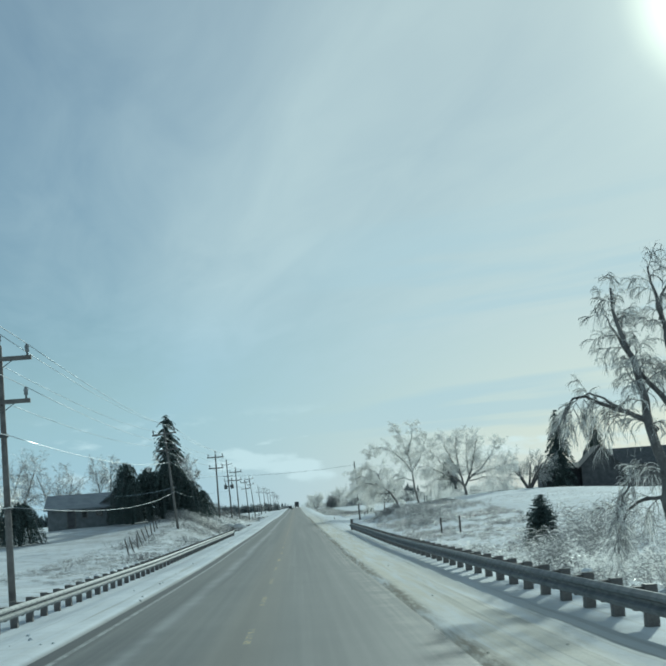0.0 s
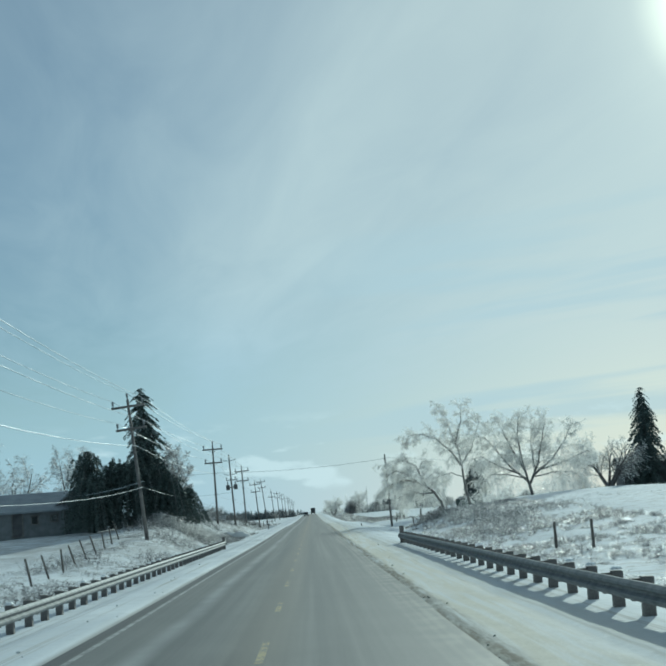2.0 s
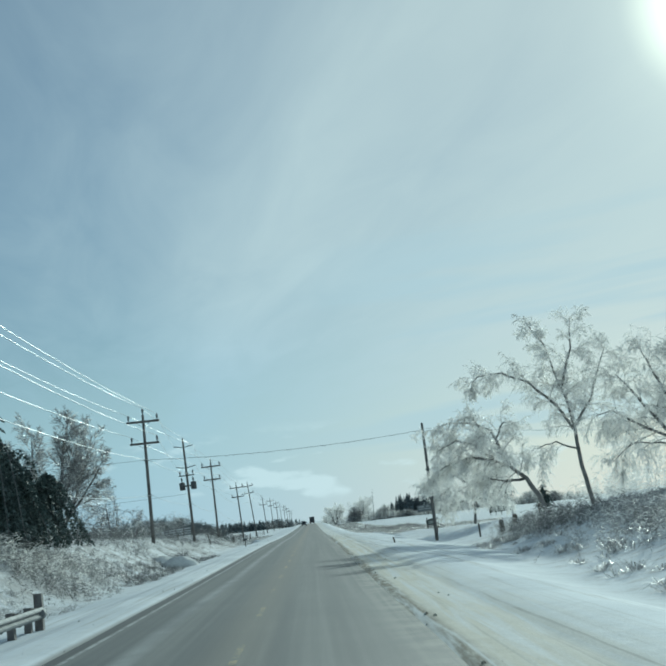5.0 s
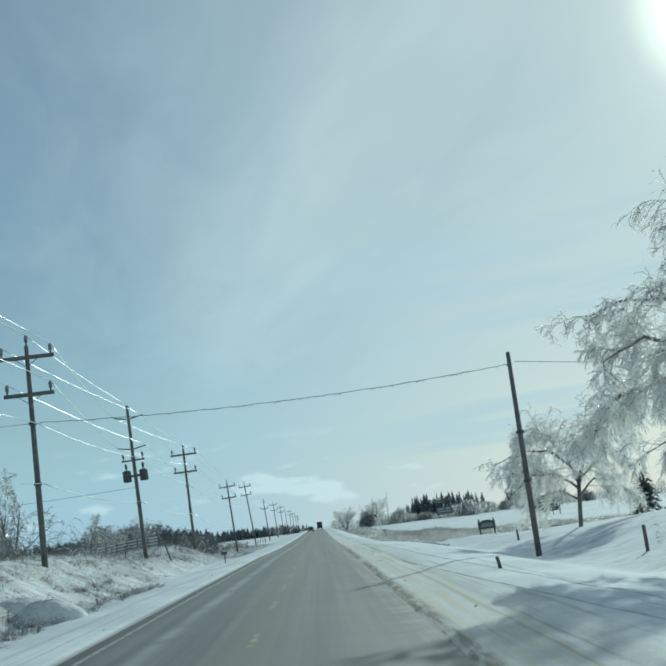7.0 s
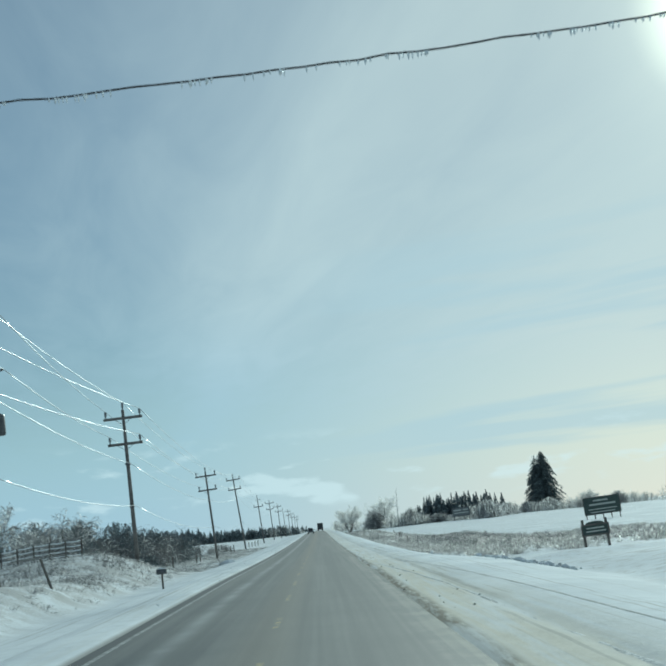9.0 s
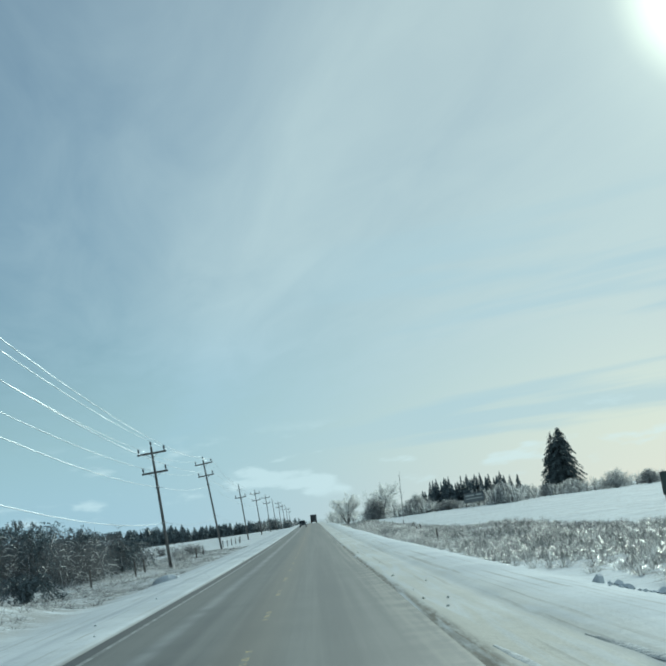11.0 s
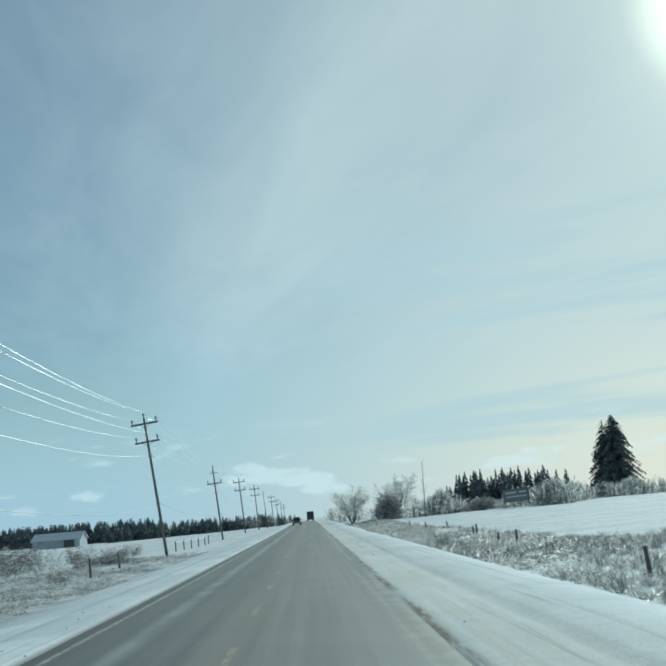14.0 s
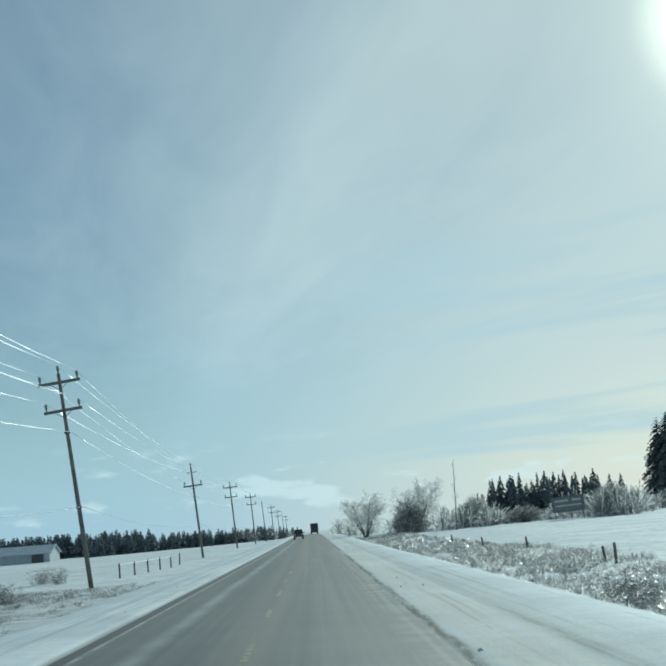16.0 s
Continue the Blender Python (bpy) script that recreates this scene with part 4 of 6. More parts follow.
limbed_tree("weeping_tree", 9.47, 30.00, 11, ((0.173, [(0.0, 0.0), (-0.03, 0.97), (-0.07, 2.02), (-0.10, 3.25), (-0.35, 4.23), (-0.44, 5.01), (-0.56, 5.60), (-0.72, 6.11), (-0.90, 6.61), (-0.94, 7.39)]),
             (0.122, [(-0.08, 2.68), (0.22, 3.81), (0.36, 4.47), (0.29, 5.26), (0.18, 6.14), (0.04, 6.84), (-0.09, 7.29), (-0.17, 7.76)]),
             (0.080, [(0.22, 4.48), (0.01, 4.88), (-0.29, 5.29), (-0.58, 5.90), (-0.77, 6.44), (-0.94, 6.90)]),
             (0.056, [(0.13, 6.54), (0.26, 7.12), (0.43, 7.60)]),
             (0.072, [(-0.17, 4.07), (-0.53, 4.39), (-0.94, 4.61), (-1.31, 4.75), (-1.69, 4.95), (-1.93, 4.95), (-2.18, 4.60), (-2.35, 4.12)]),
             (0.040, [(-0.94, 4.61), (-1.31, 4.89), (-1.63, 5.04), (-2.08, 4.87)]),
             (0.064, [(-0.05, 2.20), (-0.22, 2.56), (-0.56, 2.56), (-0.92, 2.31), (-1.10, 1.85), (-1.20, 1.43)]),
             (0.056, [(-0.03, 2.86), (-0.31, 3.12), (-0.80, 3.07), (-1.18, 2.65), (-1.38, 2.11)]),
             (0.096, [(0.00, 1.92), (0.46, 3.38), (1.19, 4.65), (1.73, 6.12), (2.01, 7.30)]),
             (0.064, [(0.09, 2.28), (0.82, 3.01), (1.64, 3.10), (2.37, 2.46), (2.65, 1.64)])),
            "tall bare tree with ice-weighted branches hanging down", ARCHED, ice=ICY_MIX, per_metre=3.4, reach=1.1, sink=0.6, rise=-0.1, slim=0.2)
TWIG[0] = 1.0
HANGING = ((1, 0, 0, 0, 0, 0), (6, 0.2, -0.14, 12, 0.5, 50), (5, 0.28, -0.26, 12, 0.62, 50), (4, 0.36, -0.3, 0, 0, 0))
FANNED = ((1, 0, 0, 0, 0, 0), (6, 0.18, -0.10, 12, 0.58, 48), (5, 0.24, -0.26, 12, 0.66, 46), (4, 0.32, -0.32, 0, 0, 0))
TWIG[0] = 0.88
limbed_tree("birch_tree", 14.05, 141, 21, ((0.125, [(0, 0), (-0.1, 1.0), (-0.41, 2.6), (-0.56, 4.3), (-0.76, 5.7), (-1.11, 6.5), (-1.5, 8.2), (-2.1, 9.1)]),
             (0.07, [(-0.95, 6.3), (-0.35, 8.0), (-0.2, 9.4)]), (0.075, [(-0.6, 4.3), (-1.24, 5.4), (-2.46, 6.6), (-3.6, 7.1), (-4.7, 7.05), (-5.0, 6.7)]), (0.05, [(-0.55, 3.4), (-1.45, 3.8), (-2.2, 3.65), (-2.8, 3.4)]), (0.07, [(-0.56, 4.4), (0.3, 5.6), (0.9, 7.2), (1.2, 8.0)])),
            "slender leaning birch glazed with ice", HANGING, BIRCH_BARK, per_metre=3.6, sink=0.9, rise=-0.1, slim=0.25)
limbed_tree("bent_birch", 11.8, 141, 9, ((0.15, [(0.1, 0), (0.0, 0.6), (-0.24, 1.5), (-0.74, 2.3), (-1.4, 2.9), (-2.27, 3.3), (-3.3, 3.45), (-4.4, 3.1), (-5.0, 2.4)]),
             (0.08, [(-0.74, 2.3), (-1.64, 2.26), (-2.5, 2.5), (-3.76, 2.0)]), (0.09, [(-1.4, 2.95), (-1.76, 3.75), (-2.1, 4.6), (-2.97, 5.0), (-3.86, 5.1), (-4.8, 4.8)]), (0.07, [(-2.1, 3.25), (-2.93, 4.0), (-3.8, 4.25), (-4.7, 3.8)]), (0.05, [(-1.9, 4.2), (-1.5, 4.9), (-1.0, 5.0)])),
            "birch bowed to the ground by ice", HANGING, BIRCH_BARK, per_metre=4.4, reach=1.5, sink=0.45, rise=-0.3, slim=0.25)
limbed_tree("maple_tree", 18.9, 140, 5, ((0.150, [(0, 0), (-0.1, 0.8), (-0.25, 1.5), (-0.6, 3.2), (-0.8, 5.2), (-0.6, 6.6)]), (0.112, [(-0.2, 1.3), (-1.6, 2.6), (-2.8, 4.2), (-3.6, 5.2)]), (0.083, [(-0.9, 2.0), (-2.6, 2.8), (-4.0, 3.6), (-4.8, 3.4)]),
             (0.112, [(-0.1, 1.2), (0.7, 2.8), (1.2, 4.8), (1.6, 6.4)]), (0.098, [(0.2, 1.8), (1.8, 3.0), (3.0, 4.6), (3.6, 5.9)]), (0.083, [(0.6, 2.2), (2.4, 2.6), (4.0, 3.2), (4.9, 3.6)]), (0.090, [(-0.4, 2.2), (-1.3, 4.0), (-2.0, 5.6), (-2.3, 6.3)]), (0.075, [(0.4, 2.4), (0.3, 4.2), (0.6, 6.6)]), (0.06, [(-0.3, 1.6), (-1.9, 2.0), (-3.3, 2.1), (-4.3, 1.3)]), (0.06, [(0.3, 1.7), (1.9, 2.0), (3.2, 1.9), (4.2, 1.1)])),
            "broad bare maple with a rounded ice-coated crown", FANNED, ice=ICY_TWIG, per_metre=3.0, reach=1.8, slim=0.28)
bare_tree("maple_tree", 26.6, 146, 15, 4.4, SMALL, "bare maple with ice-coated branches beside the barn", 0.16, (0, 0, 1), 7, spread=0.6, ice=ICY_MIX)
TWIG[0] = 0.8
limbed_tree("roadside_tree", 12.2, 171, 19, ((0.11, [(0.1, 0), (0.0, 0.4), (0.15, 2.4), (0.1, 2.7), (-0.4, 3.7), (-0.9, 4.4), (-1.4, 4.9), (-2.2, 4.7)]), (0.09, [(0.15, 2.4), (0.5, 3.5), (0.65, 4.7), (0.85, 5.6)]),
             (0.08, [(-0.15, 3.2), (-0.95, 3.9), (-2.1, 3.95), (-3.2, 3.5)]), (0.08, [(0.6, 3.4), (1.4, 4.8), (1.9, 5.1), (2.5, 4.8)]), (0.06, [(0.2, 2.6), (1.2, 3.4), (2.2, 3.6)]),
             (0.06, [(0.12, 2.2), (-0.8, 2.9), (-1.8, 2.9), (-2.7, 2.3)]), (0.055, [(0.1, 1.7), (-0.7, 2.2), (-1.5, 2.0), (-2.1, 1.3)]), (0.05, [(0.1, 1.9), (0.8, 2.5), (1.6, 2.4), (2.2, 1.7)])),
            "bare roadside tree bent and white with ice", HANGING, ice=ICY_TWIG, per_metre=5.0, reach=1.5, sink=0.6, rise=-0.2, slim=0.28)
TWIG[0] = 1.0
spruce("cedar", 2.95, 1.35, 3, whorls=40, per=22, droop=-0.1, ragged=0.4, power=0.5, label="small dark upright cedar in icy brush", at=pose(11.7, 58.6, gz(11.7, 58.6) - 0.55), group="cedars", small=0.28, blades=9)
spruce("spruce", 8.7, 3.0, 31, whorls=36, droop=0.8, ragged=0.5, blades=12, per=17, power=0.42, small=0.4, at=pose(30.4, 147.6, gz(30.4, 147.6)), label="dark spruce standing by the barn")
spruce("spruce", 9.4, 3.4, 33, whorls=34, droop=0.9, ragged=0.55, blades=12, per=15, power=0.5, small=0.42, at=pose(38.69, 165.7, gz(38.69, 165.7)), label="dark spruce standing by the barn")
spruce("spruce", 3.4, 2.2, 35, at=pose(21.8, 198.6, gz(21.8, 198.6)), label="small dark spruce among bare trees")

# round the farmhouse on the left
spruce("spruce", 9.7, 2.35, 41, whorls=46, per=20, droop=0.6, ragged=0.75, blades=16, power=0.3, small=0.34, at=pose(-10.5, 127, gz(-10.5, 127), 0, -1.5, 0), label="tall dark spruce sagging under ice by a pole")
evergreen_clump("bowed_evergreen", -8.3, 127.5, 2.9, 3.4, 5, "dark evergreen flattened and bowed by ice", lean=(0.25, 0))
evergreen_clump("bowed_evergreen", -9.8, 126.0, 4.6, 4.4, 15, "dark evergreen flattened and bowed by ice")
evergreen_clump("bowed_evergreen", -12.6, 126.0, 5.2, 4.8, 6, "large dark rounded evergreen beside the farmhouse")
evergreen_clump("bowed_evergreen", -14.8, 127.0, 6.2, 4.6, 7, "large dark rounded evergreen beside the farmhouse")
evergreen_clump("bowed_evergreen", -11.2, 125.2, 5.0, 4.6, 16, "large dark rounded evergreen beside the farmhouse")
evergreen_clump("bowed_evergreen", -9.0, 125.0, 3.7, 4.2, 17, "dark evergreen flattened and bowed by ice", lean=(0.12, 0))
evergreen_clump("bowed_evergreen", -14.0, 124.2, 4.4, 4.4, 26, "large dark rounded evergreen beside the farmhouse")
evergreen_clump("bowed_evergreen", -20.4, 105.0, 3.6, 4.6, 8, "dark evergreen beside the snowy yard")
evergreen_clump("bowed_evergreen", -23.6, 107.0, 3.2, 4.6, 18, "dark evergreen beside the snowy yard")
limbed_tree("elm_tree", -13.4, 160, 51, ((0.24, [(0, 0), (0.05, 1.2), (0.1, 2.6), (0.3, 4.4), (0.5, 6.4), (0.9, 8.0)]), (0.12, [(0.05, 1.4), (0.9, 3.0), (1.6, 5.0), (2.2, 7.0)]), (0.1, [(0.1, 2.0), (1.3, 3.2), (2.3, 4.6), (2.9, 5.6)]),
             (0.12, [(0.0, 1.4), (-0.9, 3.2), (-1.3, 5.4), (-1.2, 7.6)]), (0.1, [(0.05, 2.2), (-1.5, 3.4), (-2.4, 5.2), (-2.8, 6.4)]), (0.09, [(0.2, 3.0), (1.0, 5.0), (1.4, 7.4)])),
            "vase-shaped bare elm with fine icy twigs behind the spruce", ((1, 0, 0, 0, 0, 0), (6, 0.10, 0.06, 12, 0.5, 36), (5, 0.14, -0.02, 10, 0.8, 40), (4, 0.12, -0.2, 0, 0, 0)), ice=ICY_GREY, per_metre=2.8, reach=1.9, slim=0.3)
bare_tree("yard_tree", -20.2, 150, 53, 7.2, YARD, "bare yard tree glazed with ice", 0.13, (0, 0, 1), 2, spread=0.2, ice=ICY_GREY)
bare_tree("yard_tree", -25.2, 150, 54, 7.0, YARD, "bare yard tree glazed with ice", 0.14, (0, 0, 1), 3, spread=0.3, ice=ICY_GREY)
bare_tree("yard_tree", -30.0, 146, 55, 7.6, YARD, "spreading bare yard tree glazed with ice", 0.2, (0, 0, 1), 3, spread=0.4, ice=ICY_GREY)
bare_tree("yard_tree", -24.0, 112, 56, 4.8, ROUND, "spreading bare yard tree glazed with ice", 0.17, (0, 0, 1), 3, spread=0.4)

# far side: woods and single trees
spruce("spruce", 13.2, 5.6, 62, whorls=34, per=16, droop=0.5, blades=10, ragged=0.5, power=0.6, mat=NEEDLES_SOFT_HAZE, at=pose(53.4, 466.5, gz(53.4, 466.5)), label="dark spruce beside a larger one in a field hedge")
spruce("spruce", 13.9, 8.6, 61, whorls=44, per=24, droop=0.55, blades=12, ragged=0.7, power=0.66, mat=NEEDLES_SOFT_HAZE, at=pose(55.0, 466, gz(55.0, 466)), label="large dark spruce in a field hedge")
TWIG[0] = 2.2
bare_tree("willow_tree", 7.6, 432, 63, 4.9, YARD, "bare willow with drooping icy branches by the road", 0.14, (0, 0, 1), 5, spread=0.5, ice=ICY_TWIG)
bare_tree("maple_tree", 15.3, 440, 64, 5.6, YARD, "round bare tree frosted with ice", 0.18, (0, 0, 1), 4, spread=0.35, ice=ICY_TWIG)
TWIG[0] = 1.0
bare_tree("poplar_tree", 16.7, 413.7, 65, 7.4, ((8, 0.03, 0.02, 14, 0.14, 20), (4, 0.1, 0.05, 6, 0.5, 25), (3, 0.1, 0, 0, 0, 0)), "thin upright poplar with few branches", 0.07, ice=ICY_GREY)

for k, (x, y, w, h, n) in enumerate(((10.5, 51.4, 1.6, 0.85, 130), (7.5, 30.5, 1.4, 0.55, 42), (8.2, 32.5, 1.3, 0.9, 34), (9.3, 30.0, 1.8, 0.7, 50), (6.7, 35.0, 1.4, 0.5, 40), (8.8, 36.0, 2.0, 0.6, 44), (10.6, 34.5, 2.0, 0.8, 46))):
    thicket("roadside_bush", x, y, w, 1.4, h, 400 + k, n, "low bush beaded with ice behind the guard rail", ICY_GREY if k % 2 else None)

for k, (x, y, w, h, n) in enumerate(((8.6, 46.0, 1.8, 0.5, 60), (10.8, 45.0, 1.8, 0.8, 60), (11.6, 42.0, 2.4, 0.7, 70), (8.2, 52.0, 2.0, 0.5, 60), (8.0, 58.0, 2.0, 0.45, 60), (13.2, 46.0, 2.4, 0.9, 60), (9.8, 40.0, 2.0, 0.55, 60))):
    thicket("roadside_bush", x, y, w, 2.6, h, 420 + k, n, "low bush beaded with ice behind the guard rail", ICY_GREY if k % 2 else None)
bare_tree("maple_tree", 13.6, 430, 66, 4.4, SMALL, "round bare tree frosted with ice", 0.15, (0, 0, 1), 5, spread=0.5, ice=ICY_TWIG)
for k, (x, y, w, h, n) in enumerate(((9.8, 138.5, 1.2, 0.6, 60), (9.9, 135.5, 1.6, 0.5, 80), (10.0, 132.5, 1.6, 0.6, 80), (10.2, 129.5, 1.8, 0.65, 80), (11.0, 136.5, 1.8, 0.6, 70))):
    thicket("verge_brush", x, y, w, 2.4, h, 440 + k, n, "dull icy brush heaped at the foot of a bank", ICY_DARK if k % 2 else ICY_GREY)
rb = random.Random(91)
for k in range(12):
    y = 94 + 2.9 * k
    thicket("verge_brush", 10.3 + rb.uniform(-0.4, 0.9), y, 2.0, 3.2, rb.uniform(0.5, 0.75), 460 + k, 60, "icy brush heaped along the foot of a snowy bank", (ICY_GREY, ICY_GREY, ICY_DARK)[k % 3])


# ---------------------------------------------------------------- far woods
def dome_bush(x, y, w, h, seed, mat=None):
    """A round bush: arched stems fanning out from the foot, with short side twigs."""
    rnd = random.Random(seed)
    t = thing("frosted_bush", "round leafless bush white with frost at the field's edge", "bush", "frosted bushes", pose(x, y, gz(x, y) - 0.1))
    s = Shape()
    for k in range(330):
        a, e = rnd.uniform(0, 2 * math.pi), math.asin(rnd.uniform(0.05, 1.0))
        o = Vector((math.cos(a) * math.cos(e) * w * 0.5, math.sin(a) * math.cos(e) * w * 0.5, math.sin(e) * h))
        o = o * rnd.uniform(0.75, 1.05)
        pts = [Vector((0, 0, 0)), o * 0.45 + Vector((0, 0, h * 0.12)), o * 0.8 + Vector((0, 0, h * 0.09)), o]
        s.ribbon(pts, [0.05, 0.045, 0.035, 0.025])
        for j in range(10):
            q = pts[rnd.randint(1, 2)].lerp(pts[3], rnd.random())
            d = Vector((rnd.uniform(-1, 1), rnd.uniform(-1, 1), rnd.uniform(-0.8, 0.7))) * h * 0.16
            s.ribbon([q, q + d * 0.6 + Vector((0, 0, h * 0.02)), q + d], [0.034, 0.03, 0.02])
    tagged(part("brushwood", s, mat or (ICY_MIX if seed % 2 else ICY_GREY), t), kind="stuff")
    return t


def wood(name, rows, seed, label, conifer=True):
    """A far belt of trees: rows of (x0, y0, x1, y1, count, low, high)."""
    rnd = random.Random(seed)
    s = Shape()
    for x0, y0, x1, y1, count, lo, hi in rows:
        for k in range(count):
            f = rnd.random()
            x, y = x0 + (x1 - x0) * f + rnd.uniform(-3, 3), y0 + (y1 - y0) * f + rnd.uniform(-6, 6)
            z, h = gz(x, y) - 0.3, rnd.uniform(lo, hi)
            if conifer:
                w = h * rnd.uniform(0.42, 0.7)
                tiers, around, leaf = (17, 12, 0.36) if "right" in name else (10, 9, 0.6)
                for t in range(tiers):
                    q = t / tiers
                    r = w * 0.5 * (1 - q) ** 0.9 + 0.05
                    for j in range(around):
                        a = rnd.uniform(0, 2 * math.pi)
                        d = Vector((math.cos(a), math.sin(a), 0)) * r
                        p = Vector((x, y, z + h * (q + 0.13)))
                        s.blade(p, p + d * rnd.uniform(0.7, 1.2) - Vector((0, 0, h * rnd.uniform(0.04, 0.13))), r * leaf)
                s.tube([(x, y, z), (x, y, z + h)], [0.12, 0.03], 3, cap=False)
            else:
                for t in range(84):
                    a, e = rnd.uniform(0, 2 * math.pi), math.asin(rnd.uniform(0.05, 1.0))
                    o = Vector((math.cos(a) * math.cos(e) * 0.62, math.sin(a) * math.cos(e) * 0.62, math.sin(e)))
                    q = rnd.uniform(0.35, 0.8)
                    p = Vector((x, y, z)) + o * h * q
                    f_ = p + o * h * rnd.uniform(0.15, 0.34) + Vector((rnd.uniform(-1, 1), rnd.uniform(-1, 1), rnd.uniform(-1, 0.3))) * h * 0.12
                    s.ribbon([p, p.lerp(f_, 0.55) + Vector((0, 0, h * 0.03)), f_], [0.062, 0.058, 0.035])
                for t in range(4):
                    e = Vector((x + rnd.uniform(-0.2, 0.2) * h, y, z + h * rnd.uniform(0.6, 0.9)))
                    s.tube([(x, y, z), tuple(e)], [0.07, 0.03], 3, cap=False)
    # conifer belts take the needle tone with haze painted in
    ob = part(name, s, NEEDLES_HAZED if conifer else (ICY_MIX if "right" in name else ICY_GREY))
    return tagged(ob, label, "woods", kind="stuff")


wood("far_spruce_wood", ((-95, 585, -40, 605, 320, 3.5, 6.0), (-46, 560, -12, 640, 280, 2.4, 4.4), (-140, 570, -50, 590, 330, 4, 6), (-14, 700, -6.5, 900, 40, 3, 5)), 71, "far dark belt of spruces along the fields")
wood("far_bare_wood", ((-120, 575, -12, 625, 90, 3, 5), (-30, 640, -8, 800, 40, 3, 5)), 72, "far grey bare trees at the edge of the fields", False)
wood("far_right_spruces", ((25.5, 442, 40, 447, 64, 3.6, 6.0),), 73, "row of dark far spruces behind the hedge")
wood("far_right_hedge", ((11, 428, 26, 436, 60, 1.4, 2.8), (26, 428, 33, 432, 24, 1.2, 1.9), (32.8, 419, 37.6, 422, 30, 3.2, 4.2), (37, 432, 80, 460, 90, 2.0, 3.2), (17.5, 420, 20, 424, 18, 2.6, 3.6), (8, 470, 11, 760, 60, 2, 4), (80, 450, 200, 440, 120, 2.5, 5)), 74, "frosted hedge and brush along the far field", False)
for k, (x, y, w, h) in enumerate(((35.2, 420, 4.8, 4.0), (20.4, 426, 3.8, 3.9), (12.6, 427, 4.6, 4.2), (60.0, 440, 6.2, 3.8), (25.8, 424, 5.4, 2.1), (22.4, 424, 4.0, 1.8), (19.0, 423, 3.4, 3.0), (42, 438, 5.0, 2.8), (47, 441, 5.0, 2.6), (52, 444, 5.0, 2.9), (67, 442, 5.0, 3.0), (13.5, 428, 3.6, 2.0), (31.5, 432, 4.0, 2.0))):
    dome_bush(x, y, w, h, 300 + k)

for k, (x, y, w, d, h, n) in enumerate(((10.9, 143.5, 1.6, 2.0, 0.5, 80), (12.8, 137, 3.6, 3.0, 0.3, 130), (12.9, 148, 3.4, 5, 0.5, 130), (16.5, 146, 5, 4, 1.3, 120), (22, 146, 6, 4, 1.5, 150), (12.4, 51, 3.4, 4, 1.5, 170), (14.5, 60, 4, 5, 1.8, 170), (9.8, 45, 3, 6, 1.1, 140),
                                        (14.0, 40, 3.5, 6, 2.0, 150), (10.5, 118, 4, 7, 0.55, 150), (14, 108, 5, 8, 0.45, 130), (9.5, 98, 3, 8, 0.42, 130),
                                        (-9.5, 118, 4, 6, 0.6, 130), (-6.6, 122, 3, 5, 0.55, 130), (-7.6, 112, 3, 5, 0.4, 110), (-6.8, 70, 2.0, 7, 0.5, 80), (-9.5, 90, 2.4, 9, 0.5, 110), (-6.6, 97, 1.6, 9, 0.35, 90), (-7.2, 133, 3, 8, 0.4, 120), (-9.6, 140, 3, 8, 0.5, 120), (-7.4, 147, 2.4, 7, 0.35, 100), (-10.2, 158, 3, 8, 0.5, 120), (-8.6, 172, 2.5, 7, 0.4, 110), (-10.0, 181, 3, 7, 0.5, 110), (-9.4, 198, 2.6, 9, 0.4, 110), (-8.0, 206, 2.0, 5, 0.35, 90), (-11.6, 208, 2.6, 4, 0.35, 90), (-6.9, 193, 1.4, 6, 0.3, 70),
                                        (-14, 170, 6, 10, 1.9, 170), (-12, 150, 5, 10, 1.6, 170), (-17, 190, 7, 14, 2.2, 190), (-15, 226, 5, 6, 1.5, 170), (-12.5, 228, 4, 10, 1.4, 150))):
    thicket("brush", x, y, w, d, h, 90 + k, n, "icy leafless brush bent over snow", ICY_DARK if 10 < x < 13 and 136 < y < 149 else ICY_GREY if x > 0 and y < 130 else ICY_TWIG if x > 0 else ICY_DARK if h < 0.7 or y > 140 else ICY_GREY)
# junipers share the haze-tinted needle colour; only the frost on it is ice
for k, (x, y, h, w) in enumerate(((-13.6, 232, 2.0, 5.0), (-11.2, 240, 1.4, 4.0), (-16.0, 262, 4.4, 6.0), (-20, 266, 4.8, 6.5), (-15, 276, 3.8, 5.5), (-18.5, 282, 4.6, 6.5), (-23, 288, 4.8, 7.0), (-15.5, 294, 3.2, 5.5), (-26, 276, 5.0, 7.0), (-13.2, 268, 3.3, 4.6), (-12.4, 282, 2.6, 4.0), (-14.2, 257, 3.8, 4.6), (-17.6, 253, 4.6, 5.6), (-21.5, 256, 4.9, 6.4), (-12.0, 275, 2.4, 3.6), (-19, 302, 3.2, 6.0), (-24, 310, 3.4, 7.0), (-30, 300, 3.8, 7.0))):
    evergreen_clump("juniper_bush", x, y, h, w, 130 + k, "dark bushy juniper dusted with ice", NEEDLES_HAZED, "juniper bushes", boughs=60, sprays=13)
